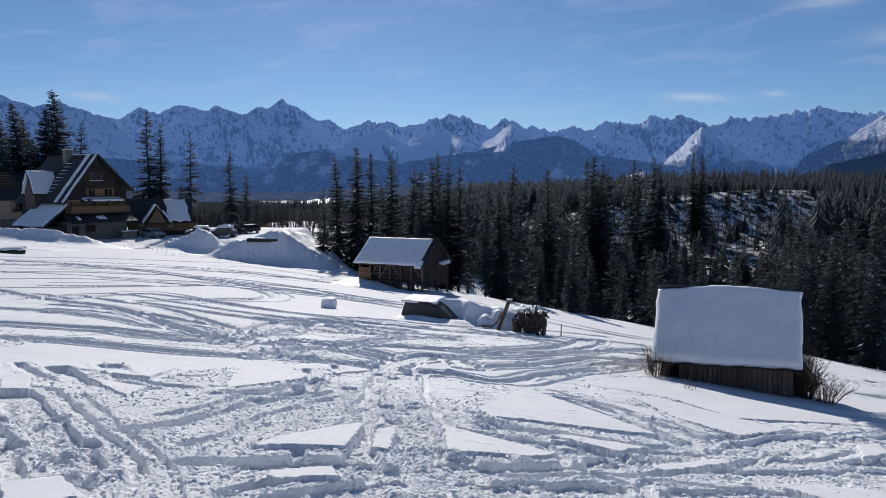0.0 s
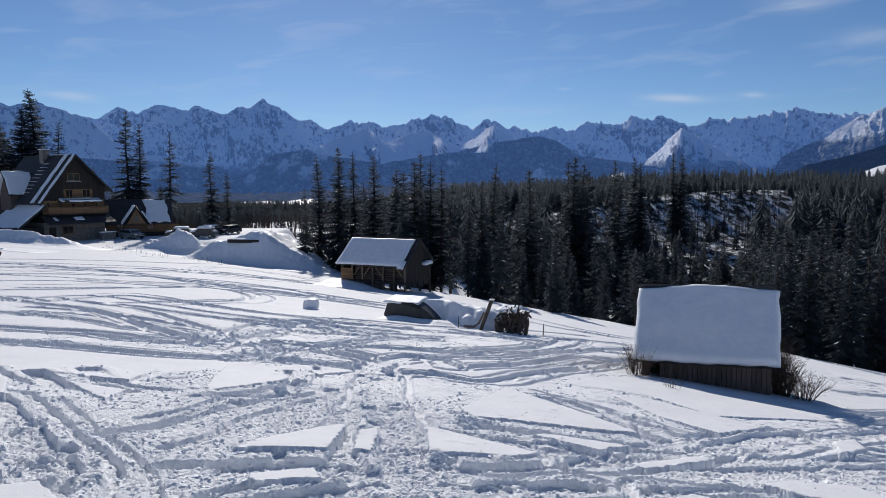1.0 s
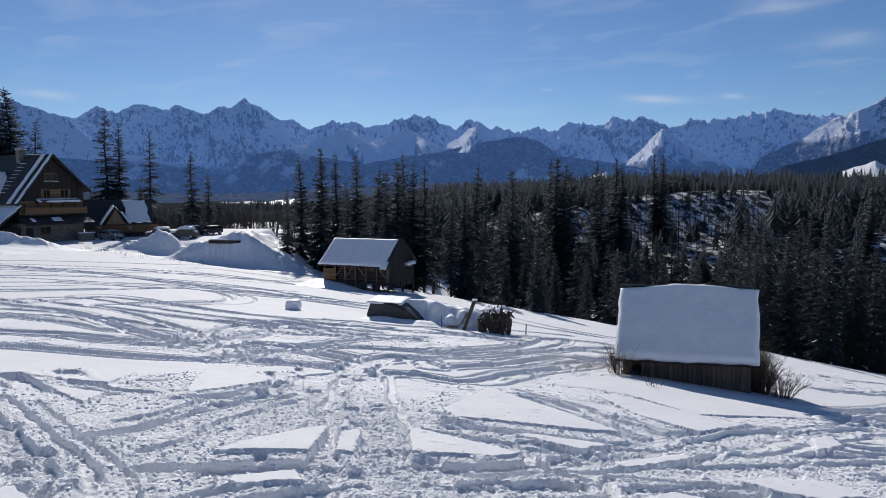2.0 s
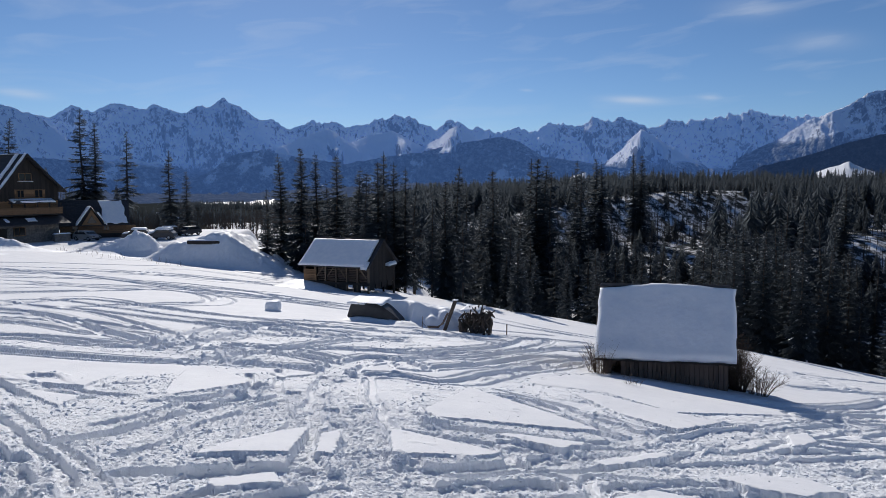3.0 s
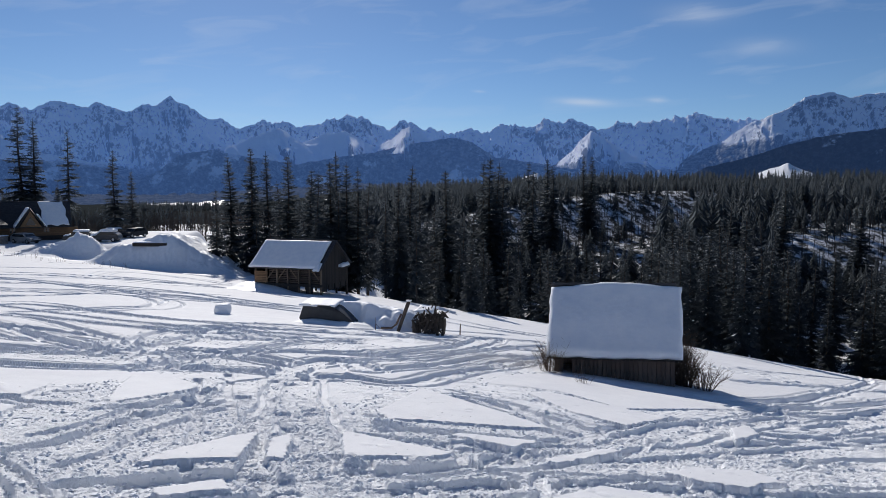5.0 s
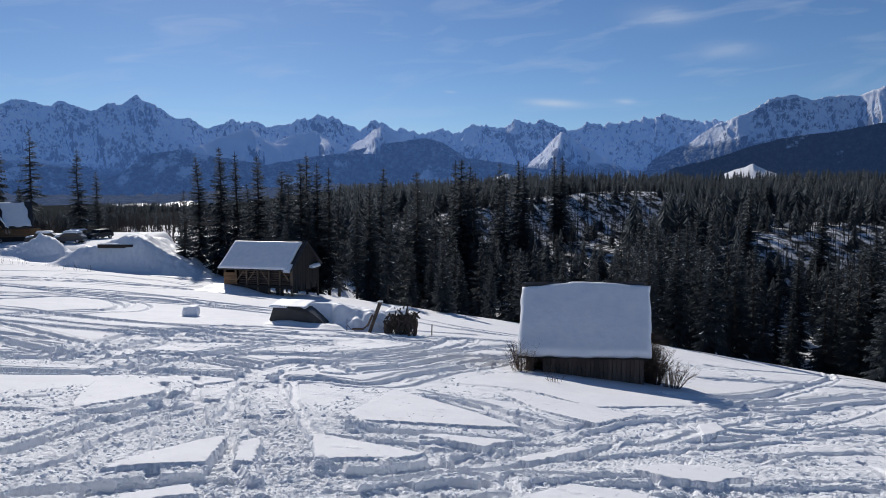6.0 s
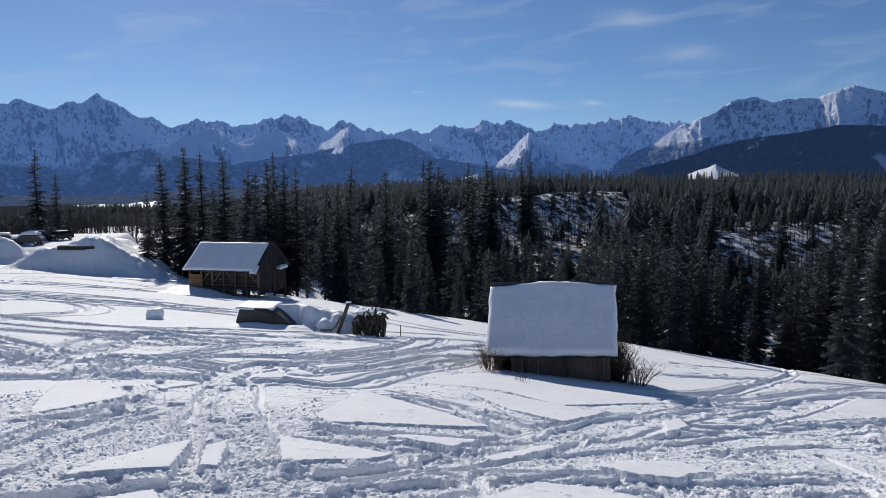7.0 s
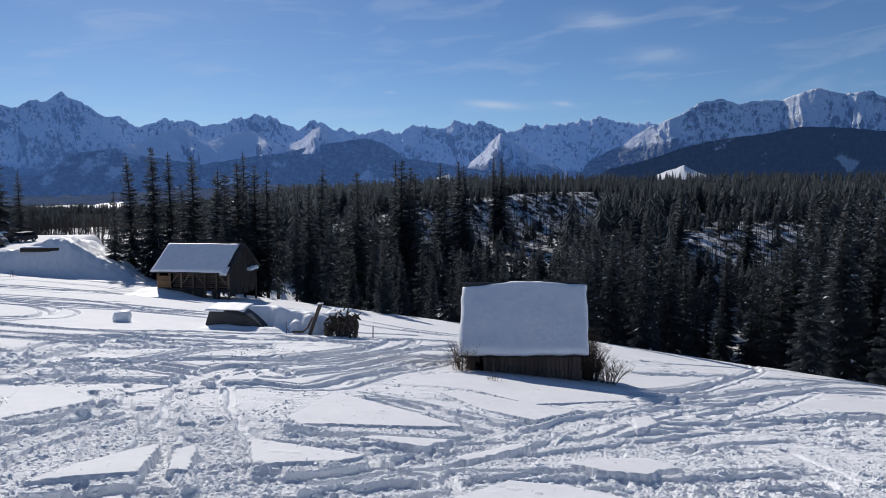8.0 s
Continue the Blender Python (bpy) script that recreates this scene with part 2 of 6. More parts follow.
def value_noise(x, y, seed=0):
    i, j = np.floor(x).astype(np.int64), np.floor(y).astype(np.int64)
    u, v = x - i, y - j
    u, v = u * u * (3 - 2 * u), v * v * (3 - 2 * v)
    a = hash2(i, j, seed) * (1 - u) + hash2(i + 1, j, seed) * u
    b = hash2(i, j + 1, seed) * (1 - u) + hash2(i + 1, j + 1, seed) * u
    return a * (1 - v) + b * v - 0.5


def fractal(x, y, octaves=4, seed=0, gain=0.5):
    s, amp = 0.0, 1.0
    for o in range(octaves):
        s = s + amp * value_noise(x * 2 ** o + 13.7 * o, y * 2 ** o - 7.3 * o, seed + o)
        amp *= gain
    return s


def ridged(x, y, octaves=5, seed=0):
    s, amp = 0.0, 1.0
    for o in range(octaves):
        s = s + amp * (0.5 - np.abs(value_noise(x * 2 ** o + 5.1 * o, y * 2 ** o + 3.3 * o, seed + o)) * 2)
        amp *= 0.5
    return s


def cells(x, y, size, seed, share=1.0):
    """Rounded lumps packed side by side, 0 to 1 high; share: how many of the places hold one."""
    u, v = x / size, y / size
    i, j = np.floor(u).astype(np.int64), np.floor(v).astype(np.int64)
    top = np.zeros(x.shape)
    for di in (-1, 0, 1):
        for dj in (-1, 0, 1):
            a, b = i + di, j + dj
            d2 = (u - a - hash2(a, b, seed)) ** 2 + (v - b - hash2(a, b, seed + 1)) ** 2
            kind = hash2(a, b, seed + 2)
            wide = 0.35 + 0.45 * hash2(a, b, seed + 3)
            lump = np.sqrt(np.clip(1 - d2 / wide ** 2, 0, 1)) * (0.35 + 0.65 * kind / share)
            top = np.maximum(top, np.where(kind < share, lump, 0.0))
    return top


def smooth(a, b, v):
    t = np.clip((v - a) / (b - a), 0, 1)
    return t * t * (3 - 2 * t)


# ---- the lie of the land ----
def meadow(x, y):
    r = np.hypot(x, y)
    y = np.maximum(y, -6.0)
    return -0.0902 * y - 0.1136 * x - 2.867 * (1 - np.exp(-y / 25)) + 0.0303 * x * np.exp(-r / 45) - 0.00482 * x * x * np.exp(-r / 30) + 0.0416 * y * np.exp(-r / 12)


def beyond(x, y):
    """How far a place lies past the meadow's wooded edge."""
    return 0.74 * x + 0.67 * y - 44.0


def land(x, y):
    x, y = np.asarray(x, float), np.asarray(y, float)
    r, q = np.hypot(x, y), beyond(x, y)
    az = np.degrees(np.arctan2(x, y))
    side = smooth(-5, 22, az) * smooth(100, 60, az)
    z = meadow(np.clip(x, -75, 60), np.clip(y, -20, 130)) - 7.0 * smooth(0, 34, q)
    far = -15.0 + 14.0 * np.exp(-((x - 78) / 75) ** 2 - (np.minimum(y - 180, 0) / 21) ** 2 - (np.maximum(y - 180, 0) / 60) ** 2)
    far = far + 9.0 * np.exp(-((x - 108) / 46) ** 2 - (np.minimum(y - 120, 0) / 20) ** 2 - (np.maximum(y - 120, 0) / 60) ** 2)
    far = far + (17.0 * smooth(230, 900, r) + 12 * smooth(700, 1400, r)) * side - 32.0 * smooth(170, 1100, r) * (1 - smooth(-9, 4, az)) + fractal(x / 60, y / 60, 3, 5) * 3.0 * smooth(90, 200, r)
    z = z + (far - z) * np.maximum(smooth(22, 95, q), smooth(130, 230, r))
    terrace = smooth(97, 104, y) * smooth(-21, -27, x) * smooth(150, 132, y) * smooth(-110, -85, x)
    return z + (-6.6 - z) * terrace


def place(x, y, rz=0.0, dz=0.0):
    return pose(x, y, float(land(x, y)) + dz, 0, 0, rz)


# ---- runs of snowmobiles over the meadow ----
def near_path(x, y, pts):
    """Distance to a bent line, with the side of it and the length along it."""
    best, side, along, run = np.full(x.shape, 1e9), np.zeros(x.shape), np.zeros(x.shape), 0.0
    for (ax, ay), (bx, by) in zip(pts, pts[1:]):
        lx, ly = bx - ax, by - ay
        ln = math.hypot(lx, ly)
        t = np.clip(((x - ax) * lx + (y - ay) * ly) / ln ** 2, 0, 1)
        ex, ey = x - ax - t * lx, y - ay - t * ly
        d = np.hypot(ex, ey)
        near = d < best
        side = np.where(near, np.sign(lx * ey - ly * ex) * d, side)
        along = np.where(near, run + t * ln, along)
        best = np.minimum(best, d)
        run += ln
    return best, side, along


def bend(pts, steps=4):
    """A smooth line through points."""
    p = [pts[0]] + list(pts) + [pts[-1]]
    out = []
    for i in range(1, len(p) - 2):
        for k in range(steps):
            t = k / steps
            out.append(tuple(0.5 * (2 * p[i][c] + (p[i + 1][c] - p[i - 1][c]) * t + (2 * p[i - 1][c] - 5 * p[i][c] + 4 * p[i + 1][c] - p[i + 2][c]) * t * t + (3 * p[i][c] - p[i - 1][c] - 3 * p[i + 1][c] + p[i + 2][c]) * t ** 3) for c in (0, 1)))
    return out + [pts[-1]]


RUNS, SLABS = [], []
SLABS.append([(-7.41, 12.92), (-5.90, 14.42), (-5.07, 13.51), (-4.89, 11.12), (-5.17, 11.22), (-6.57, 11.69)])
SLABS.append([(-5.75, 10.78), (-4.40, 10.00), (-4.43, 9.87), (-4.32, 9.10), (-4.85, 9.71)])
SLABS.append([(-4.09, 14.05), (-3.94, 14.60), (-2.53, 12.52), (-2.52, 11.96), (-3.36, 10.30), (-3.76, 11.87)])
SLABS.append([(-1.96, 6.75), (-1.67, 7.40), (-1.26, 8.05), (-0.97, 8.34), (-1.01, 6.97), (-1.33, 6.92)])
SLABS.append([(-0.80, 8.05), (-0.57, 8.29), (-0.56, 6.99), (-0.78, 7.05)])
SLABS.append([(1.62, 13.54), (1.94, 12.99), (3.26, 9.90), (2.46, 9.75), (0.71, 9.71), (0.54, 10.41)])
SLABS.append([(0.02, 8.54), (0.12, 8.62), (1.31, 7.63), (0.98, 7.36), (0.04, 7.26)])
SLABS.append([(1.43, 8.74), (1.65, 8.93), (2.74, 8.76), (2.16, 8.25)])
SLABS.append([(3.32, 15.28), (4.74, 17.71), (7.44, 19.23), (17.35, 26.34), (9.81, 14.82), (5.69, 12.94), (5.00, 14.88)])
SLABS.append([(4.03, 14.13), (4.83, 14.35), (6.33, 12.15), (4.87, 10.84), (4.24, 11.96)])
SLABS.append([(-2.98, 14.74), (-1.78, 14.65), (-1.48, 14.11), (-2.06, 13.25)])
SLABS.append([(-3.45, 5.11), (-3.10, 5.35), (-2.62, 4.87), (-3.11, 4.60)])
SLABS.append([(12.63, 16.16), (16.18, 19.85), (18.83, 20.64), (14.85, 17.17)])
SLABS.append([(15.37, 16.35), (22.17, 20.52), (22.73, 19.54), (17.17, 15.84)])
SLABS.append([(3.90, 7.37), (4.70, 7.82), (5.33, 7.47), (4.57, 6.81), (3.97, 7.07)])
SLABS.append([(1.67, 5.64), (2.64, 6.45), (3.21, 6.28), (3.80, 5.62), (2.69, 5.21)])
SLABS.append([(-6.89, 10.37), (-6.74, 10.99), (-5.84, 9.38), (-6.17, 9.27)])
SLABS.append([(-1.58, 5.87), (-1.03, 6.19), (-0.93, 5.88), (-1.47, 5.64)])
SLABS.append([(2.40, 7.63), (3.68, 8.67), (3.75, 8.48), (2.52, 7.43)])
RUNS.append((0.50, 0.13, [(-35.2, 53.9), (-32.0, 56.2), (-25.1, 56.2), (-20.0, 52.7), (-16.1, 50.0), (-10.8, 48.7), (-3.0, 42.1)]))
RUNS.append((0.50, 0.13, [(-33.2, 50.8), (-29.7, 53.7), (-24.3, 55.5), (-19.0, 52.5), (-13.8, 49.5), (-8.6, 46.1), (-3.1, 44.7)]))
RUNS.append((0.90, 0.12, [(-26.3, 40.1), (-23.2, 43.8), (-18.2, 45.0), (-14.2, 46.5), (-11.1, 42.4), (-10.7, 37.0), (-12.0, 35.4), (-14.3, 31.9)]))
RUNS.append((0.50, 0.13, [(-22.9, 34.9), (-21.1, 36.9), (-18.3, 41.1), (-15.7, 46.4), (-11.5, 45.3), (-6.7, 43.6), (-2.5, 40.1)]))
RUNS.append((1.10, 0.15, [(-22.1, 33.6), (-18.6, 30.7), (-16.1, 28.9), (-13.4, 27.4), (-9.1, 22.4), (-6.7, 19.6), (-5.1, 18.3)]))
RUNS.append((0.70, 0.13, [(-16.7, 30.4), (-16.7, 34.1), (-15.7, 36.4), (-13.2, 35.5), (-10.0, 32.8), (-7.3, 30.7), (-4.5, 29.0), (-2.0, 28.5), (0.4, 28.3)]))
RUNS.append((0.50, 0.15, [(-16.4, 25.0), (-14.1, 24.5), (-11.5, 23.4), (-8.9, 21.4)]))
RUNS.append((0.50, 0.13, [(-13.8, 30.9), (-10.7, 28.7), (-8.0, 27.0), (-5.7, 26.7), (-3.1, 25.8), (-1.7, 24.6)]))
RUNS.append((0.90, 0.15, [(-13.1, 19.8), (-11.3, 19.6), (-9.4, 19.2), (-7.4, 18.1), (-5.1, 18.3), (-3.5, 18.3), (-2.1, 17.4), (-1.1, 16.1)]))
RUNS.append((1.10, 0.15, [(-10.9, 16.5), (-9.1, 16.2), (-7.0, 15.5), (-5.3, 15.1), (-3.9, 15.3), (-2.4, 15.2), (-1.2, 14.9)]))
RUNS.append((0.90, 0.12, [(-5.8, 17.8), (-5.4, 20.6), (-5.2, 24.5), (-4.8, 26.4), (-2.7, 23.6), (-1.7, 23.9), (0.3, 24.4)]))
RUNS.append((0.50, 0.13, [(-5.3, 28.1), (-2.0, 28.5), (1.8, 28.6), (5.7, 31.4), (9.5, 32.4)]))
RUNS.append((0.60, 0.13, [(-3.7, 19.4), (-1.4, 20.1), (0.3, 20.3), (2.2, 22.6), (5.0, 27.3), (6.5, 31.6), (5.4, 31.3)]))
RUNS.append((0.50, 0.13, [(-4.2, 15.2), (-3.5, 18.3), (-1.6, 22.4), (0.3, 25.1)]))
RUNS.append((0.80, 0.13, [(-0.9, 16.3), (0.7, 18.8), (2.9, 20.9), (6.0, 25.9), (9.2, 29.9)]))
RUNS.append((0.70, 0.13, [(0.6, 16.3), (2.6, 18.6), (5.3, 22.8), (7.5, 24.2)]))
RUNS.append((0.70, 0.13, [(-1.0, 14.4), (0.2, 14.8), (1.4, 14.5), (3.1, 17.2), (6.7, 22.1)]))
RUNS.append((0.50, 0.12, [(-29.7, 45.3), (-23.1, 47.3), (-16.1, 50.0)]))
RUNS.append((0.30, 0.10, [(-21.3, 64.8), (-21.8, 73.7), (-15.9, 72.2), (-10.3, 66.8)]))
RUNS.append((0.30, 0.09, [(-27.7, 61.0), (-20.0, 62.3), (-14.5, 61.3), (-7.9, 65.7)]))
RUNS.append((0.60, 0.13, [(-1.2, 15.4), (-0.4, 18.4), (0.4, 17.6), (0.6, 16.3)]))
RUNS.append((0.50, 0.12, [(-20.2, 30.7), (-19.4, 32.4), (-16.7, 30.4)]))
RUNS.append((0.50, 0.11, [(0.4, 28.3), (2.8, 28.4), (4.9, 26.7), (8.0, 26.5)]))
RUNS.append((0.50, 0.11, [(6.8, 46.0), (8.7, 40.4), (11.6, 37.5)]))
RUNS.append((0.80, 0.13, [(9.7, 16.5), (12.7, 17.9), (20.4, 24.7), (27.0, 31.0), (31.6, 36.8)]))
RUNS.append((0.50, 0.12, [(14.6, 23.1), (19.0, 24.8), (25.6, 27.1), (34.1, 29.5)]))
RUNS.append((0.60, 0.13, [(11.0, 15.4), (12.9, 15.6), (20.5, 21.1), (27.7, 23.9)]))
RUNS.append((0.60, 0.13, [(9.92, 12.83), (14.0, 15.8), (23.4, 23.1), (31.1, 26.9)]))
RUNS.append((0.90, 0.15, [(7.51, 11.36), (9.76, 11.70), (13.10, 12.83), (17.6, 15.1)]))
RUNS.append((0.40, 0.10, [(19.0, 29.6), (23.3, 30.4), (27.3, 31.8), (32.6, 32.3)]))
RUNS.append((0.40, 0.10, [(27.7, 31.4), (28.3, 29.1), (35.7, 30.8)]))
RUNS.append((0.75, 0.19, [(-0.09, 5.67), (-0.32, 7.65), (-0.70, 10.40), (-0.9, 14.5)]))
RUNS.append((0.22, 0.20, [(-0.88, 6.76), (-0.97, 8.82), (-1.12, 10.77), (-1.4, 14.2)]))
RUNS.append((0.35, 0.27, [(-2.34, 6.16), (-1.67, 6.40), (-0.81, 6.54)]))
RUNS.append((0.40, 0.24, [(0.60, 9.25), (1.67, 9.06), (3.05, 9.02), (3.65, 9.15)]))
RUNS.append((0.40, 0.24, [(-0.02, 6.80), (0.69, 6.89), (1.43, 7.36)]))
RUNS.append((0.35, 0.22, [(-3.36, 7.24), (-2.98, 7.86), (-2.75, 8.87), (-2.02, 10.61)]))
RUNS.append((0.50, 0.17, [(2.37, 12.92), (3.33, 11.64), (3.91, 10.27), (4.48, 9.78)]))
RUNS.append((0.50, 0.20, [(1.79, 7.59), (3.53, 8.85), (5.09, 10.53), (6.88, 12.10)]))
RUNS.append((0.40, 0.22, [(-3.27, 10.04), (-2.73, 10.59), (-2.29, 12.08)]))
RUNS.append((0.40, 0.22, [(-6.81, 11.77), (-5.66, 10.53), (-4.48, 10.08)]))
RUNS.append((0.50, 0.20, [(-2.90, 4.84), (-3.24, 5.77), (-4.65, 7.54), (-6.04, 9.31)]))
RUNS.append((0.50, 0.22, [(-1.28, 5.22), (-0.88, 5.53), (-0.43, 5.93)]))
RUNS.append((0.35, 0.20, [(-4.15, 6.35), (-3.75, 6.32), (-3.52, 6.49)]))
RUNS.append((0.50, 0.20, [(0.24, 6.13), (0.87, 6.11), (1.54, 6.47)]))
RUNS.append((0.40, 0.20, [(5.87, 9.82), (6.94, 10.31), (7.96, 10.74)]))
RUNS.append((0.50, 0.18, [(2.46, 6.66), (3.41, 6.70), (4.39, 6.53), (5.15, 6.06)]))
SLABS.append([(3.78, 7.36), (4.44, 7.80), (5.25, 7.87), (5.35, 7.25), (4.27, 6.94)])
SLABS.append([(7.22, 11.54), (8.00, 12.12), (7.55, 11.11), (6.56, 10.28)])
SLABS.append([(22.87, 22.88), (28.36, 26.33), (30.97, 26.47), (27.57, 23.53), (21.37, 20.54)])
RUNS.append((0.50, 0.20, [(10.01, 11.58), (13.68, 13.59), (18.28, 15.54)]))
RUNS.append((0.22, 0.12, [(8.60, 9.11), (8.09, 7.64), (7.68, 6.40)]))
RUNS.append((0.50, 0.14, [(2.66, 8.61), (3.64, 9.01), (4.98, 9.91), (7.09, 11.71), (10.09, 14.12)]))
RUNS.append((0.40, 0.16, [(3.84, 6.11), (5.47, 6.45), (6.61, 5.96)]))
RUNS.append((0.50, 0.15, [(2.57, 6.27), (3.77, 6.70), (5.07, 6.64), (6.77, 6.98)]))
RUNS.append((0.50, 0.14, [(9.74, 14.81), (17.06, 19.77), (28.32, 27.66)]))
RUNS.append((0.40, 0.13, [(2.42, 7.81), (3.65, 8.03), (4.84, 8.52), (7.05, 9.80), (9.42, 10.96)]))
RUNS.append((0.30, 0.15, [(6.35, 8.52), (7.95, 9.49), (9.66, 10.06), (11.21, 9.53)]))
RUNS.append((0.60, 0.18, [(-38.1, 58.4), (-33.7, 66.9), (-27.8, 73.5), (-20.6, 81.4), (-8.9, 73.9)]))
RUNS.append((0.50, 0.18, [(-33.5, 51.4), (-27.2, 61.0), (-20.1, 66.2), (-11.5, 61.6), (-3.8, 54.1)]))
RUNS.append((0.50, 0.16, [(-29.3, 44.9), (-24.9, 51.0), (-18.4, 54.6), (-11.6, 52.4), (-6.7, 45.7)]))
RUNS.append((0.50, 0.18, [(-33.4, 81.1), (-25.2, 85.4), (-15.7, 83.9), (-9.2, 76.3)]))
RUNS.append((0.50, 0.16, [(-35.9, 55.0), (-32.1, 60.7), (-26.2, 64.9), (-19.9, 65.3), (-14.5, 61.3)]))
RUNS.append((0.40, 0.16, [(-29.2, 51.2), (-24.6, 58.5), (-17.7, 63.4), (-6.9, 57.2)]))
RUNS.append((0.40, 0.16, [(-31.3, 48.0), (-27.9, 50.4), (-21.7, 53.7), (-14.7, 52.5), (-8.3, 51.2)]))


rnd = random.Random(17)
for w, deep, pts in RUNS[:24]:
    for k in range(2):
        ox, oy, turn = rnd.uniform(-2.0, 2.0), rnd.uniform(-2.5, 2.5), rnd.uniform(-0.05, 0.05)
        cx, cy = pts[len(pts) // 2]
        line = [(cx + (x - cx) - (y - cy) * turn + ox, cy + (y - cy) + (x - cx) * turn + oy) for x, y in pts]
        if min(p[1] for p in line) > 17:
            RUNS.append((rnd.choice((0.22, 0.3, 0.5, 0.5)), 0.10, line[rnd.randint(0, 1):]))

for w, deep, pts in RUNS[31:47]:
    for k in range(2):
        ox, oy, turn = rnd.uniform(-1.1, 1.1), rnd.uniform(-1.1, 1.1), rnd.uniform(-0.15, 0.15)
        cx, cy = pts[len(pts) // 2]
        RUNS.append((rnd.choice((0.14, 0.2, 0.3, 0.45)), 0.13, [(x - (y - cy) * turn + ox, y + (x - cx) * turn + oy) for x, y in pts]))


def inside(x, y, poly):
    """Signed distance to a convex-ish polygon: positive within."""
    hit, best = np.zeros(x.shape, bool), np.full(x.shape, 1e9)
    for (ax, ay), (bx, by) in zip(poly, poly[1:] + poly[:1]):
        lx, ly = bx - ax, by - ay
        t = np.clip(((x - ax) * lx + (y - ay) * ly) / (lx * lx + ly * ly), 0, 1)
        best = np.minimum(best, np.hypot(x - ax - t * lx, y - ay - t * ly))
        if ay != by:
            hit ^= ((ay > y) != (by > y)) & (x < (bx - ax) * (y - ay) / (by - ay) + ax)
    return np.where(hit, best, -best)


def make_ground():
    az = np.radians(np.concatenate((np.arange(-180, -60, 4.0), np.arange(-60, -35, 0.8), np.arange(-35, 51, 0.1), np.arange(51, 80, 0.8), np.arange(80, 180, 4.0))))
    rr = np.concatenate(([0.0, 0.4, 0.8, 1.3, 1.8, 2.4, 3.0], np.geomspace(3.5, 18, 500), np.geomspace(18.06, 48, 330), np.geomspace(48.15, 90, 280), np.geomspace(91, 140, 40), np.geomspace(142, 260, 36), np.geomspace(266, 4900, 60)))
    a, r = np.meshgrid(az, rr)
    x, y = r * np.sin(a), r * np.cos(a)
    z = land(x, y)
    near = (r < 110) & (np.abs(np.degrees(a) - 8) < 60)
    churn = np.zeros(x.shape)
    px, py = x[near], y[near]
    dz, ch = disturb(px, py)
    fade = smooth(59, 45, np.abs(np.degrees(a[near]) - 8))
    z[near] += dz * fade
    churn[near] = ch * fade
    z += fractal(x / 7, y / 7, 3, 77) * 0.12 * smooth(150, 100, r)
    me = grid_mesh("ground", x, y, z, wrap=True)
    # broken snow is crystalline, not rounded: its small faces stay flat
    rough = np.pad(churn, ((0, 0), (0, 1)), mode="wrap")
    rough = np.maximum(np.maximum(rough[:-1, :-1], rough[:-1, 1:]), np.maximum(rough[1:, :-1], rough[1:, 1:]))
    me.polygons.foreach_set("use_smooth", (rough < 0.5).ravel())
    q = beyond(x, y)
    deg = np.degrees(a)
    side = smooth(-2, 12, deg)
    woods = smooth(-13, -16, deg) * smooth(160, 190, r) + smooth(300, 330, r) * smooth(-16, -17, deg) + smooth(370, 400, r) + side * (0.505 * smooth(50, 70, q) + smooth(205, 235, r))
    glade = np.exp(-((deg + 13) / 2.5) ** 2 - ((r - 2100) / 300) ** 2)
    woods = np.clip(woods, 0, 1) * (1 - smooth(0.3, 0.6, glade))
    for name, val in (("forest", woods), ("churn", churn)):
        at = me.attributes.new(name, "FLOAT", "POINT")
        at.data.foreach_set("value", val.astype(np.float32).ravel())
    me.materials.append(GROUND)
    return tagged(new("ground", me), "snow-covered sloping meadow crossed by snowmobile tracks", "ground", kind="structure")


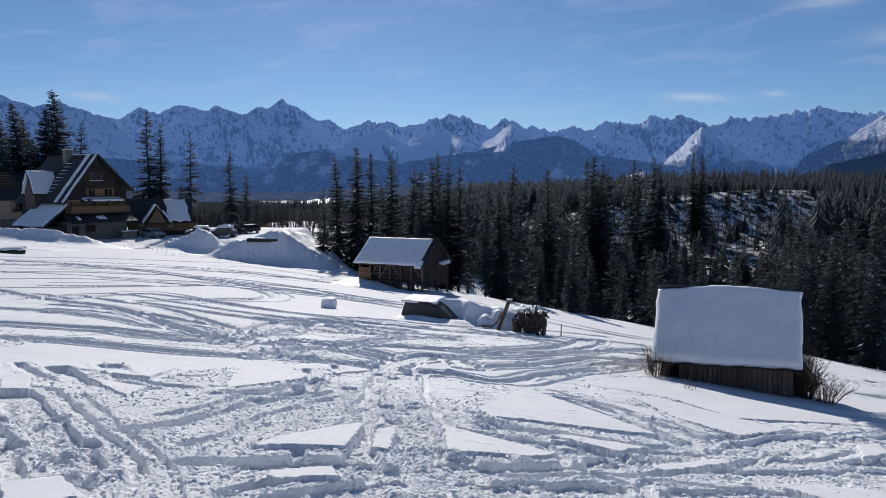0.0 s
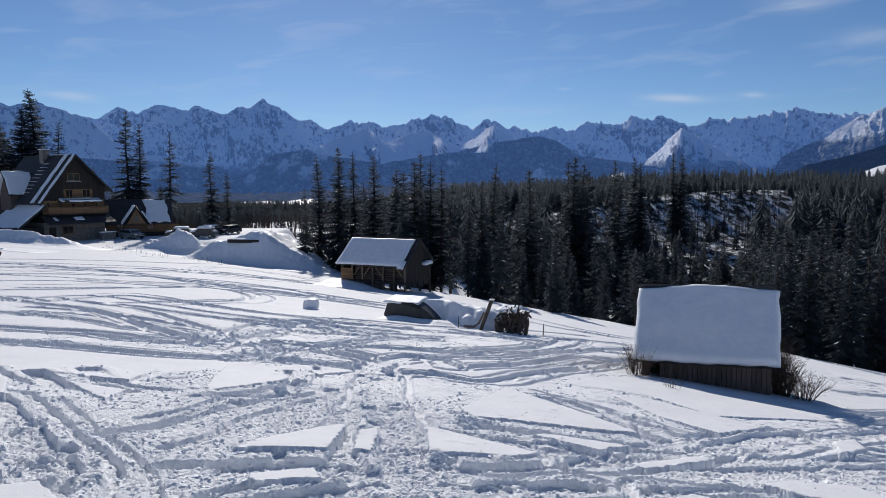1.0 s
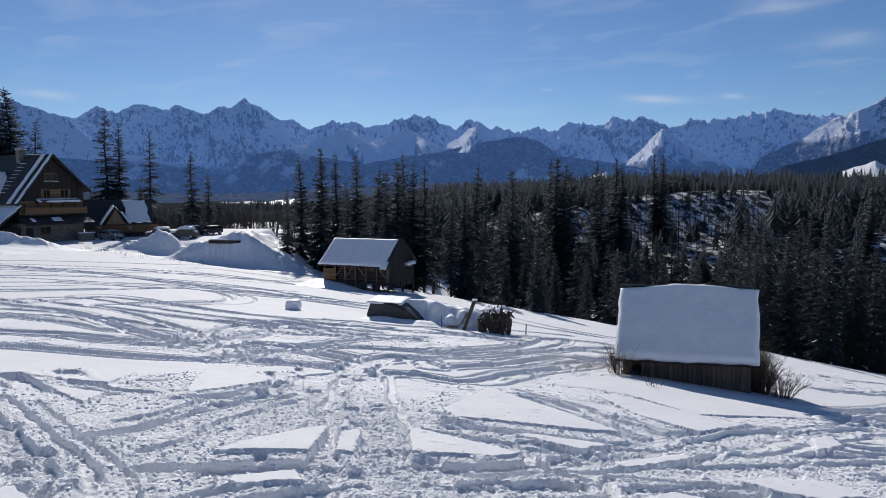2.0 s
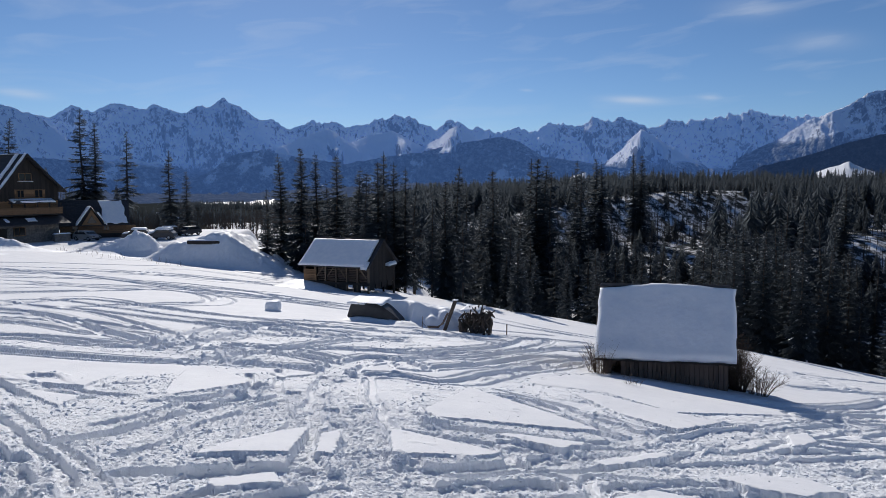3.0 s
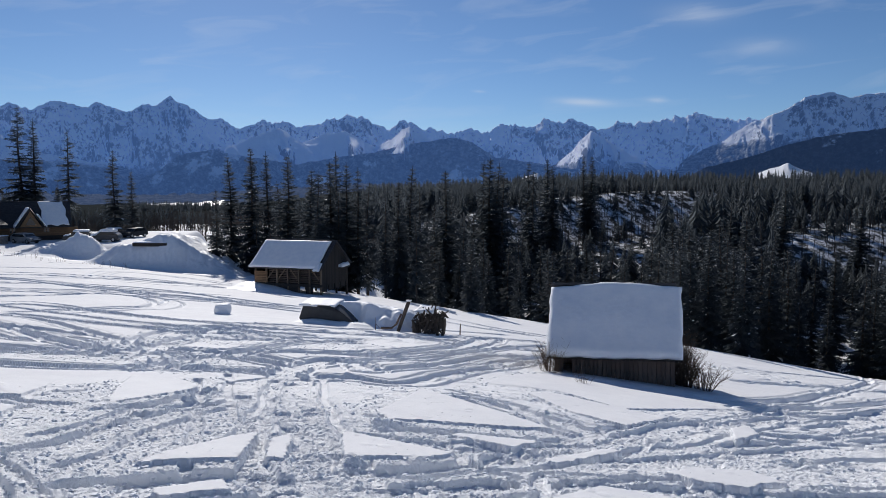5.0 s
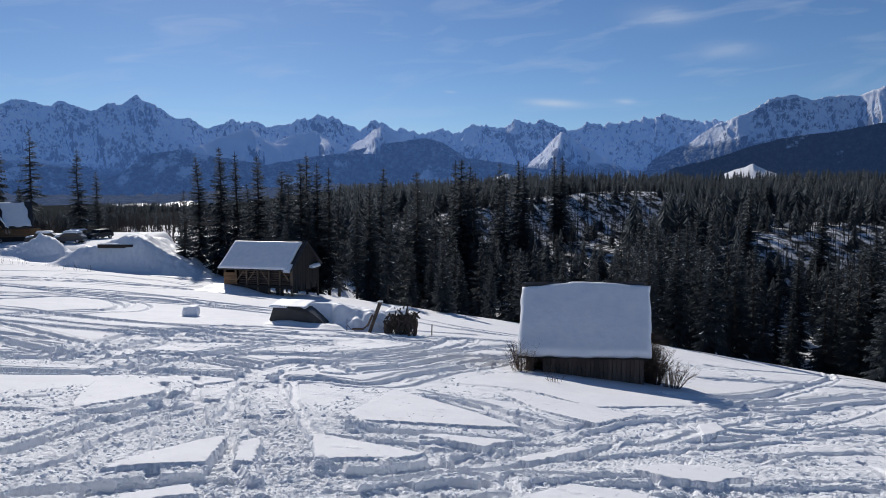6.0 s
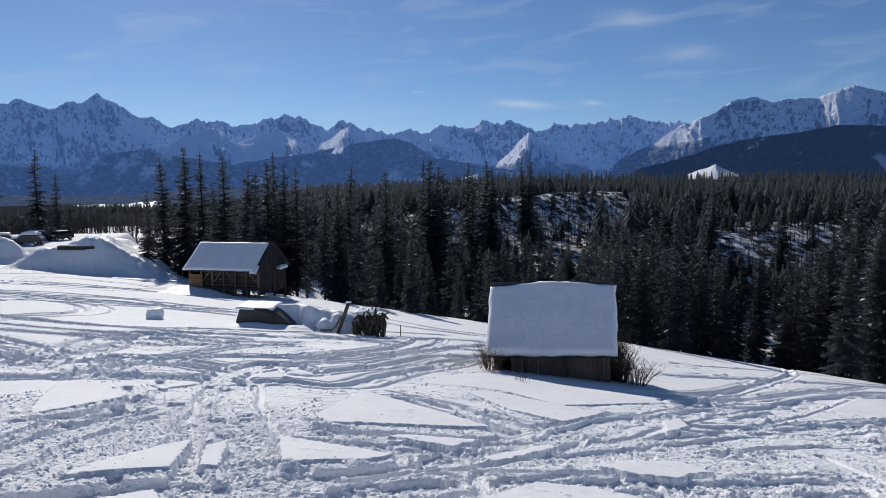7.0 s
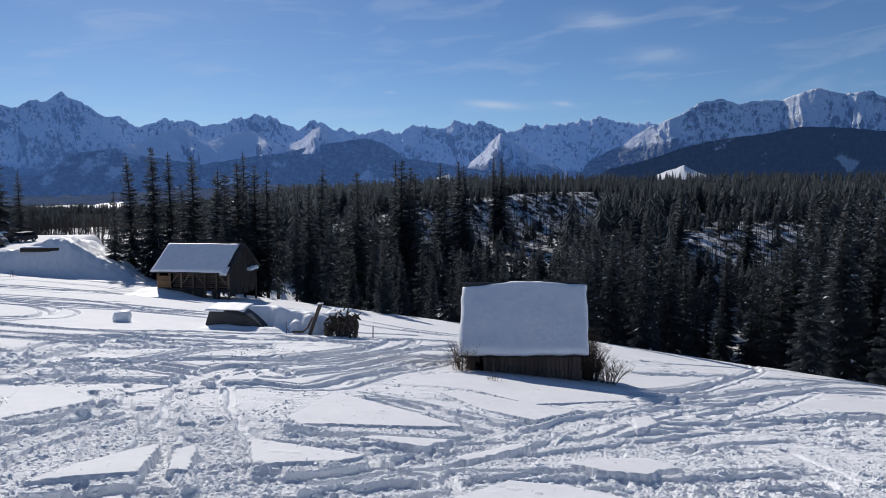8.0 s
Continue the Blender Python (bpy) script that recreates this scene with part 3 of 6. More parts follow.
def disturb(x, y):
    """Depth of the tracks and of the churned snow between the untouched slabs."""
    r = np.hypot(x, y)
    depth, churn, pile, cover = np.zeros(x.shape), np.zeros(x.shape), np.zeros(x.shape), np.zeros(x.shape)
    # crumbs, lumps and thrown blocks: the small ones only where they can be told apart
    wob = fractal(x / 1.1, y / 1.1, 3, 41) * 0.3 * (1 - 0.6 * smooth(10, 18, r))
    wx, wy = x + wob * 0.3, y - wob * 0.3
    crumbs, lumps, blocks, coarse = (np.zeros(x.shape) for _ in range(4))
    sel = r < 15
    crumbs[sel] = cells(wx[sel], wy[sel], 0.05, 301) * smooth(15, 9, r[sel])
    sel = r < 30
    lumps[sel] = cells(wx[sel], wy[sel], 0.12, 311, 0.7) * smooth(30, 16, r[sel])
    sel = r < 50
    blocks[sel] = cells(wx[sel], wy[sel] * 1.2, 0.36, 321, 0.22) * smooth(50, 30, r[sel])
    coarse[sel] = cells(wx[sel], wy[sel], 0.26, 331, 0.6) * smooth(9, 16, r[sel]) * smooth(50, 36, r[sel])
    patch = 0.45 + 0.55 * smooth(-0.25, 0.25, fractal(x / 1.7, y / 1.2, 3, 63))
    rubble = crumbs * 0.012 + lumps * 0.019 * patch + blocks * 0.06 * patch ** 2 + coarse * 0.035 * patch - 0.014
    for w, deep, pts in RUNS:
        pts = bend(pts)
        bx = [p[0] for p in pts]
        by = [p[1] for p in pts]
        sel = (x > min(bx) - 2) & (x < max(bx) + 2) & (y > min(by) - 2) & (y < max(by) + 2)
        if not sel.any():
            continue
        d, s, l = near_path(x[sel], y[sel], pts)
        far = smooth(12, 26, r[sel])
        w = w * (1 - 0.35 * smooth(0.55, 0.9, np.float64(w)) * 1.0)
        paired = 0.45 < w < 0.72
        w = w * (1 - 0.3 * smooth(24, 45, r[sel]))
        d = np.abs(s + wob[sel] * 0.4)
        soft = 0.03 * far + 0.05 * smooth(30, 60, r[sel])
        belt = smooth(w * 0.5 + soft, w * 0.5 - 0.04 - soft, d)
        ski = smooth(0.10, 0.05, np.abs(d - w * 0.5 - 0.22)) if paired else 0 * d
        lug = 0.013 * np.sin(l * 2 * math.pi / 0.16) * belt * smooth(13, 9, r[sel])
        edge = 0.06 + 0.02 * far
        rim = np.exp(-((d - w * 0.5 - 0.10 - 0.04 * far) / edge) ** 2)
        ski = ski * (1 - 0.7 * far)
        cut = -deep * (0.62 + 0.6 * far) * np.maximum(belt, ski * 0.8) + lug + belt * rubble[sel] * (0.8 + 0.3 * far)
        heap = rim * np.maximum(0, 0.012 + 0.9 * rubble[sel])
        depth[sel] = np.minimum(depth[sel], np.minimum(cut, 0))
        pile[sel] = np.maximum(pile[sel], heap)
        cover[sel] = np.maximum(cover[sel], np.maximum(belt, ski))
        churn[sel] = np.maximum(churn[sel], np.maximum(np.maximum(belt, ski), rim * 0.7))
    depth = depth + pile * (1 - cover)
    near = smooth(15.5, 12.5, np.hypot((x - 3.0) / np.where(x > 3, 1.45, 1.0), (y - 2) * (1.1 - 0.3 * smooth(8, 14, x)))) * smooth(2.5, 4.0, r)
    untouched = np.full(x.shape, -9.0)
    for poly in SLABS:
        untouched = np.maximum(untouched, inside(x, y, poly) + wob * 0.05)
    worked = near * smooth(0.03, -0.03, untouched)
    big = fractal(x / 0.8, y / 0.8, 3, 61)
    stir = -0.038 + rubble + big * 0.022
    slab = smooth(-0.022, 0.006, untouched + 0.03 * lumps - 0.015)
    depth = depth * (1 - near) + near * (1 - slab) * (stir + 0.66 * depth)
    # pellets lying on the untouched slabs, few and small
    pellet = np.zeros(x.shape)
    sel = r < 20
    pellet[sel] = cells(x[sel], y[sel], 0.11, 341, 0.10)
    depth = depth + near * slab * pellet * 0.016 * smooth(-0.2, 0.3, big)
    churn = np.clip(np.maximum(churn * (1 - near), worked), 0, 1)
    # broken snow between the runs on the lower slope
    chop = smooth(-0.10, 0.10, fractal(x / 2.6, y / 2.0, 4, 83)) * smooth(8, 12, x) * smooth(11, 14, r) * smooth(44, 30, r) * smooth(2, -5, beyond(x, y))
    chop = chop * smooth(0.06, -0.06, untouched)
    steps = np.floor(fractal(x / 0.55 + wob, y / 0.40, 2, 87) * 5) / 5
    depth = depth * (1 - 0.35 * chop) + chop * (steps * 0.05 + rubble * 1.2 - 0.03)
    # trodden, crumbled snow round the middle of the meadow
    crust = smooth(-0.05, 0.12, fractal(x / 3.5 + 4.1, y / 2.2, 4, 97)) * smooth(11, 14, r) * smooth(40, 27, r) * smooth(11, 7, x)
    crust = crust * smooth(0.06, -0.06, untouched)
    depth = depth + crust * (1 - near) * (rubble * 0.8 - 0.01)
    churn = np.maximum(churn, np.maximum(chop, crust * 0.8))
    return depth, churn


make_ground()


def clods():
    """Loose lumps of snow thrown up by the tracks."""
    rng = np.random.default_rng(5)
    n = 52000
    r, a = 4.2 * np.exp(rng.random(n) ** 0.8 * 1.75), np.radians(rng.uniform(-38, 54, n))
    x, y = r * np.sin(a), r * np.cos(a)
    dz, churn = disturb(x, y)
    keep = ((churn > 0.5) | (rng.random(n) < 0.05)) & (fractal(x / 0.9, y / 0.9, 2, 90) > -0.15)
    x, y, z = x[keep], y[keep], (land(x, y) + dz + fractal(x / 7, y / 7, 3, 77) * 0.12)[keep]
    size = np.where(churn[keep] > 0.5, 0.005 + 0.022 * rng.random(len(x)) ** 3.5, 0.004 + 0.006 * rng.random(len(x))) * (1 + 0.02 * np.hypot(x, y))
    base = np.array([(0.1, 0.05, 0.72), (0.95, 0, 0.35), (0.25, 0.95, 0.45), (-0.85, 0.55, 0.4), (-0.75, -0.65, 0.3), (0.3, -0.95, 0.45), (0, 0, -0.6)])
    tris = np.array([(0, 1, 2), (0, 2, 3), (0, 3, 4), (0, 4, 5), (0, 5, 1), (6, 2, 1), (6, 3, 2), (6, 4, 3), (6, 5, 4), (6, 1, 5)])
    spin = rng.random(len(x)) * 6.28
    v = base[None] * (0.7 + 0.6 * rng.random((len(x), 7, 1))) * size[:, None, None] * (0.7 + 0.7 * rng.random((len(x), 1, 3)))
    c, s = np.cos(spin)[:, None], np.sin(spin)[:, None]
    v = np.stack((v[..., 0] * c - v[..., 1] * s, v[..., 0] * s + v[..., 1] * c, v[..., 2]), -1) + np.stack((x, y, z), -1)[:, None]
    f = (tris[None] + 7 * np.arange(len(x))[:, None, None]).reshape(-1, 3)
    me = bpy.data.meshes.new("snow_clods")
    me.from_pydata(v.reshape(-1, 3).tolist(), [], f.tolist())
    me.materials.append(SNOW)
    tagged(new("snow_clods", me), "loose lumps of churned snow", "snow", kind="stuff")


clods()


# ---- mountains ----
def mountain_range(name, crest, r, face, seed, material, label, rough=0.10, base=-20.0, jag=0.16, back=0.6, shape=1.25, ribs=(), clearing=None):
    """A range that rises from r - face to its crest at r; crest: bearings and heights in degrees; ribs: bearing, widths left and right, depth."""
    lo, hi = crest[0][0], crest[-1][0]
    n = int((hi - lo) / 0.07)
    az = np.linspace(lo, hi, n)
    el = np.interp(az, [c[0] for c in crest], [c[1] for c in crest])
    kernel = np.hanning(41) / np.hanning(41).sum()
    calm = np.convolve(np.pad(el, 20, mode="edge"), kernel, "valid")
    el = el + (fractal(az * 1.6, az * 0 + seed, 3, seed, 0.6) + ridged(az * 3.1, az * 0 + seed, 4, seed + 2) * 0.5 - 0.25) * jag
    s = np.concatenate((np.linspace(0, 1, 70), 1 + np.linspace(0.02, back, 8)))
    A, S = np.meshgrid(az, s)
    keen = np.clip(S, 0, 1) ** 4
    H = 1.7 + r * np.tan(np.radians(el[None] * keen + calm[None] * (1 - keen)))
    R = r - face + face * S
    wx = np.radians(A) * r + fractal(A * 1.1, S * 2.5, 3, seed + 9) * 90
    wy = R
    left = ridged((wx + 0.75 * wy) / 300, wy / 1100, 5, seed + 3)
    right = ridged((wx - 0.75 * wy) / 300 + 7.7, wy / 1100, 5, seed + 5)
    spur = np.maximum(left, right) * 0.75 + (left + right) * 0.2
    fold = ridged((wx + 0.3 * wy) / 80, wy / 260, 4, seed + 4) - 0.4
    up = np.where(S <= 1, np.clip(S, 0, 1) ** shape, np.maximum(0, 1 - (S - 1) * 0.9))
    mid = np.clip(4 * S * (1 - S), 0, 1) ** 0.6
    Z = base + (H - base) * up + (H - base) * rough * (spur * 1.5 - 0.8 + fold * 0.55) * mid
    R = R + mid * (spur - 0.5) * face * 0.10
    for at, wl, wr, amount in ribs:
        d = A - at + 0.5 * (S - 0.5) + fractal(A * 2, S * 4, 3, seed + 21) * 0.5
        tent = np.clip(np.where(d < 0, 1 + d / wl, 1 - d / wr), 0, 1)
        R = R - amount * tent * np.clip((1.02 - S) * 3, 0, 1) * smooth(0.15, 0.6, S)
    x, y = R * np.sin(np.radians(A)), R * np.cos(np.radians(A))
    me = grid_mesh(name, x, y, Z)
    if clearing:
        at, up_at, wa, ws = clearing
        d = np.abs((A - at) / wa + 0.4 * (S - up_at) / ws) + np.abs((S - up_at) / ws) + fractal(A * 8, S * 20, 3, seed + 36) * 0.25
        layer = me.attributes.new("clearing", "FLOAT", "POINT")
        layer.data.foreach_set("value", smooth(1.1, 0.85, d).astype(np.float32).ravel())
    me.materials.append(material)
    return tagged(new(name, me), label, "mountains", kind="structure")


# the last value is the blue haze each range emits
ROCKY = mountain_material("high_rock_and_snow", (0.15, 0.16, 0.17), (0.84, 0.87, 0.91), -2.35, 110, (0.07, 0.085, 0.09), haze_glow=0.21)
WHITE = mountain_material("snowy_slopes", (0.14, 0.15, 0.16), (0.84, 0.87, 0.91), -1.5, 130, (0.07, 0.085, 0.09), haze_glow=0.18)
WOODED = mountain_material("wooded_foothills", (0.06, 0.075, 0.08), (0.72, 0.77, 0.84), -1.7, 600, (0.06, 0.075, 0.08), 0.60, haze_glow=0.17)
DENSE = mountain_material("dense_dark_forest", (0.04, 0.05, 0.055), (0.72, 0.77, 0.84), -1.7, 600, (0.04, 0.05, 0.055), 0.66, 0.15, haze_glow=0.06)

CREST_EAST = [(-46, 6.4), (-38, 6.9), (-32.6, 5.6), (-25.4, 4.87), (-23.8, 5.69), (-22.5, 5.32), (-21.2, 6.05), (-20.3, 6.17), (-19.2, 5.74), (-18.2, 6.12), (-16.3, 5.61), (-15.0, 6.13), (-14.1, 6.33), (-13.1, 6.72), (-12.2, 6.34), (-10.4, 5.26), (-8.9, 5.1), (-8.0, 4.56), (-6.3, 5.36), (-5.4, 5.09), (-4.7, 5.28), (-3.4, 4.69), (-1.4, 5.2), (0.3, 5.71), (1.7, 5.71), (3.0, 5.01), (4.0, 4.6), (4.8, 5.28)]
CREST_WEST = [(4.0, 4.5), (4.8, 5.28), (5.8, 5.45), (6.7, 4.71), (8.2, 4.74), (9.3, 4.46), (10.8, 4.84), (11.6, 4.29), (12.7, 4.85), (14.0, 5.23), (14.9, 4.72), (16.0, 4.7), (16.7, 5.51), (17.5, 5.4), (18.2, 4.95), (19.0, 5.57), (19.7, 5.33), (21.2, 4.56), (22.5, 5.02), (25.2, 5.17), (27.4, 5.31), (28.4, 5.62), (30.1, 5.26), (32.4, 5.08), (35.0, 5.2), (62.0, 5.0)]
MASSIF = [(27.0, 1.4), (28.1, 2.4), (30.3, 3.31), (32.4, 4.73), (34.9, 5.66), (36.0, 6.48), (37.8, 6.66), (38.8, 6.27), (39.8, 6.44), (41.7, 6.38), (43.1, 6.82), (44.2, 7.11), (45.7, 6.62), (47.2, 6.75), (48.3, 6.3), (52, 6.6), (62, 5.5)]
mountain_range("mountain_range_east", CREST_EAST, 4500, 560, 11, ROCKY, "jagged snow-covered mountain range in blue shade", 0.24, jag=0.26)
mountain_range("mountain_range_west", CREST_WEST, 4480, 560, 23, ROCKY, "jagged snowy mountain range with rocky ribs", 0.27, jag=0.34)
STREAKED = mountain_material("streaked_massif", (0.11, 0.12, 0.13), (0.84, 0.87, 0.91), -2.15, 250, (0.05, 0.065, 0.075), haze_glow=0.14)
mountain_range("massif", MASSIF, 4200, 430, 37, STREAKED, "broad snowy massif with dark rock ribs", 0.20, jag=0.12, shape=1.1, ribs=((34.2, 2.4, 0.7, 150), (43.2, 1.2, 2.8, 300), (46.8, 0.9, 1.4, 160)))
mountain_range("shoulder", [(-46, 7.2), (-36, 6.6), (-32.6, 6.2), (-30.6, 5.55), (-29, 5.85), (-27.4, 5.5), (-25.5, 4.7), (-24.4, 3.69), (-23.3, 2.79), (-21.3, 2.27), (-18.8, 1.86), (-16.2, 1.4), (-14, 0.6)], 4150, 270, 41, WHITE, "dark snowy mountain shoulder", 0.22, jag=0.14, shape=1.0)
mountain_range("pyramid_peak", [(-9.6, 2.0), (-9.0, 3.0), (-7.2, 3.79), (-4.9, 4.62), (-3.7, 3.82), (-2.1, 2.89), (-1, 1.8)], 4100, 500, 43, WHITE, "smooth snowy pyramid in front of the range", 0.20, jag=0.05, shape=1.1, ribs=((-4.3, 0.5, 0.6, 170),))
mountain_range("round_peak", [(-4.4, 2.6), (-3.9, 3.12), (-1.8, 4.05), (0.3, 4.5), (2.2, 3.5), (3.6, 2.8), (4.5, 2.0)], 4200, 600, 44, WHITE, "rounded snowy summit with a sunlit slope", 0.20, jag=0.05, shape=1.1, ribs=((1.5, 1.0, 0.6, 230),))
mountain_range("sunlit_peak", [(1.8, 2.2), (2.6, 3.03), (4.0, 3.81), (5.65, 4.9), (6.8, 4.1), (8.2, 3.5), (10, 2)], 4150, 640, 45, WHITE, "snowy peak with bright sunlit ridge", 0.25, jag=0.14, shape=1.0, ribs=((5.2, 2.0, 1.0, 640),))
mountain_range("spur_peak", [(16.8, 0.9), (17.6, 1.65), (18.9, 2.74), (20.5, 4.42), (21.5, 3.9), (23.4, 2.66), (26, 1.2)], 4050, 560, 47, WHITE, "steep snowy spur with sunlit ridge", 0.25, jag=0.14, shape=1.0, ribs=((20.4, 2.2, 1.0, 560), (22.4, 0.6, 0.8, 240)))
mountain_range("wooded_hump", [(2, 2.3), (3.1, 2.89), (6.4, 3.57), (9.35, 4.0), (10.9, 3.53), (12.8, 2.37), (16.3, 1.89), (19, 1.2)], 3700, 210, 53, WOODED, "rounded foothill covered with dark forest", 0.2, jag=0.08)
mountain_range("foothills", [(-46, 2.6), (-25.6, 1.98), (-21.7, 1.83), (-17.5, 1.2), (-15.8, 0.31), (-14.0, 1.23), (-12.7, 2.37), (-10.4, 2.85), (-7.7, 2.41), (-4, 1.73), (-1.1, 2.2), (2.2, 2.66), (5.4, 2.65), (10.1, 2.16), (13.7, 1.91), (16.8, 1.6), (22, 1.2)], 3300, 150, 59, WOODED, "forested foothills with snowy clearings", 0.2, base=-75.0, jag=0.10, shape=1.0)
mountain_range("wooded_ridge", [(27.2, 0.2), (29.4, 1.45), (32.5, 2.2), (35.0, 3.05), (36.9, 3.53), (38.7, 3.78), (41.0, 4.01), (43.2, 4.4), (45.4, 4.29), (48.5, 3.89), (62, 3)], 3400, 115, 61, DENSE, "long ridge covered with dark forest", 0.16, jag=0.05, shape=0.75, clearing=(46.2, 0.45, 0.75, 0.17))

VALLEY = mountain_material("valley_woods", (0.05, 0.06, 0.06), (0.72, 0.77, 0.84), -1.7, 600, (0.05, 0.058, 0.06), 0.70, 0.2, haze_glow=0.10)
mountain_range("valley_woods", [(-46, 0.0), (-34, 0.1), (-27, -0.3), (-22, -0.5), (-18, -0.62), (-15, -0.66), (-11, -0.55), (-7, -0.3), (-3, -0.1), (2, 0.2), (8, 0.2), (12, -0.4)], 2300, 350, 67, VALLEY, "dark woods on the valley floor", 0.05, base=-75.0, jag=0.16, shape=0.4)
FIELD = snow_material("open_snowfield")
mountain_range("snowy_pasture", [(33.0, 0.95), (33.9, 1.28), (34.5, 1.45), (34.9, 1.65), (35.1, 1.72), (35.4, 1.5), (36.0, 1.2), (36.7, 0.95)], 2900, 420, 71, FIELD, "sunlit snowy pasture among the woods", 0.08, jag=0.03, shape=1.0)
mountain_range("snowy_knoll", [(13.2, -0.6), (14.1, -0.1), (15.2, 0.75), (16.3, 1.05), (17.6, -0.2), (18.2, -0.6)], 2400, 260, 73, FIELD, "sunlit snowy knoll behind the forest", 0.05, base=-40.0, jag=0.05, shape=1.0)
mountain_range("valley_field", [(-15.2, -1.7), (-14.2, -1.36), (-12.6, -1.3), (-11.9, -1.65), (-11.2, -1.28), (-9.4, -1.12), (-8.4, -1.65)], 1850, 240, 75, FIELD, "far snow-covered valley field", 0.02, base=-60.0, jag=0.03, shape=1.0)


# ---- spruces ----
def spruce_meshes(seed, h, R, bare=0.08, sparse=0.12, whorl=0.42, snowy=0.08):
    rnd = random.Random(seed)
    bm = bmesh.new()
    bend = [(rnd.uniform(-.02, .02) * h * t, rnd.uniform(-.02, .02) * h * t, h * t) for t in (0.35, 0.7, 1.0)]
    limb(bm, [(0, 0, -1.2)] + bend, [0.0125 * h, 0.010 * h, 0.006 * h, 0.0015 * h], 7)
    trunk = bpy.data.meshes.new("trunk")
    bm.to_mesh(trunk)
    bm.free()
    trunk.materials.append(BARK)
    vs, fs, ms = [], [], []

    def tri(a, b, c, m=0):
        k = len(vs)
        vs.extend((a, b, c))
        fs.append((k, k + 1, k + 2))
        ms.append(m)

    z = bare * h
    while z < h * 0.985:
        f = (z - bare * h) / (h * (1 - bare))
        reach = R * (1 - f) ** 0.7 * (0.6 + 0.4 * min(1, f * 5 + 0.3)) + 0.22
        n = 5 + int(3 * (1 - f)) + rnd.randint(0, 1)
        spin = rnd.random() * 6.28
        ti = min(2.999, max(0, z / h * 3 - 0.05))
        cx, cy = np.interp(z, [0, h * .35, h * .7, h], [0, bend[0][0], bend[1][0], bend[2][0]]), np.interp(z, [0, h * .35, h * .7, h], [0, bend[0][1], bend[1][1], bend[2][1]])
        for b in range(n):
            if rnd.random() < sparse:
                continue
            a = spin + 6.283 * b / n + rnd.uniform(-.35, .35)
            L = reach * rnd.uniform(0.62, 1.12)
            zz = z + rnd.uniform(-.5, .5) * whorl
            ca, sa = math.cos(a), math.sin(a)
            droop = rnd.uniform(0.25, 0.55) * (1 - 0.7 * f)
            lift = 0.45 * f

            def at(u, v, w=0.0):
                u = max(u, 0.0)
                d = u * L
                return (cx + ca * d - sa * v, cy + sa * d + ca * v, zz + d * lift - droop * L * u ** 1.3 + 0.10 * L * max(0, u - 0.75) * 2 + w)

            wd = 0.05 + 0.04 * L
            tri(at(0, -wd), at(0, wd), at(1.0, 0))
            steps = 3 + int(L * 1.6)
            for i in range(steps):
                u = (i + 0.7) / (steps + 0.4)
                tw = (0.2 + 0.32 * L * (1 - u * 0.7)) * rnd.uniform(0.7, 1.15)
                for sgn in (-1, 1):
                    drop = -tw * rnd.uniform(0.3, 0.8)
                    p, q, t = at(u - 0.16, 0), at(u + 0.08, 0), at(u + rnd.uniform(0.08, 0.2), sgn * tw, drop)
                    tri(p, q, t)
                    if rnd.random() < snowy:
                        tri(*[(v[0], v[1], v[2] + 0.05) for v in (p, q, at(u + 0.1, sgn * tw * 0.6, drop * 0.5))], 1)
        z += whorl * rnd.uniform(0.75, 1.25)
    crown = bpy.data.meshes.new("crown")
    crown.from_pydata(vs, [], fs)
    crown.polygons.foreach_set("material_index", ms)
    crown.materials.append(NEEDLE)
    crown.materials.append(SNOW)
    return trunk, crown


def make_spruce(meshes, m, label, group):
    t = thing("spruce", m, label, "tree", group)
    for name, me in zip(("trunk", "crown"), meshes):
        o = new(name, me)
        o.parent = t
    return t


HEIGHTS = (18, 16, 19, 13, 20, 17, 16, 19)
KINDS = [spruce_meshes(1, 18, 2.6, 0.05, 0.06, 0.36, 0.015), spruce_meshes(2, 16, 2.4, 0.04, 0.06, 0.34, 0.02), spruce_meshes(3, 19, 2.4, 0.12, 0.12, 0.40, 0.012), spruce_meshes(4, 13, 2.2, 0.03, 0.06, 0.34, 0.03), spruce_meshes(5, 20, 2.0, 0.18, 0.18, 0.42, 0.012), spruce_meshes(11, 17, 2.7, 0.10, 0.30, 0.44, 0.01), spruce_meshes(12, 16, 2.2, 0.28, 0.42, 0.5, 0.01), spruce_meshes(13, 19, 3.5, 0.02, 0.03, 0.33, 0.015)]
LABELS = ("tall dark green spruce with drooping branches", "dense dark spruce with traces of snow", "tall spruce with a bare lower trunk", "short bushy dark green spruce", "slender spruce with an open crown", "thin half-bare spruce with gaps", "nearly bare spruce trunk with short branches", "broad old spruce with heavy drooping branches")
models = [make_spruce(k, place(70 + 8 * i, 100 - 7 * i), LABELS[i], "spruces") for i, k in enumerate(KINDS)]
rnd = random.Random(42)
taken = []


def plant(x, y, top, kind):
    """A spruce whose tip is at the height top."""
    z = float(land(x, y)) - 0.1
    m = pose(x, y, z, 0, 0, rnd.uniform(0, 360)) @ Matrix.Scale(max(3.5, top - z) / HEIGHTS[kind], 4)
    copy_thing(models[kind], m).matrix_basis = m
    taken.append((x, y))


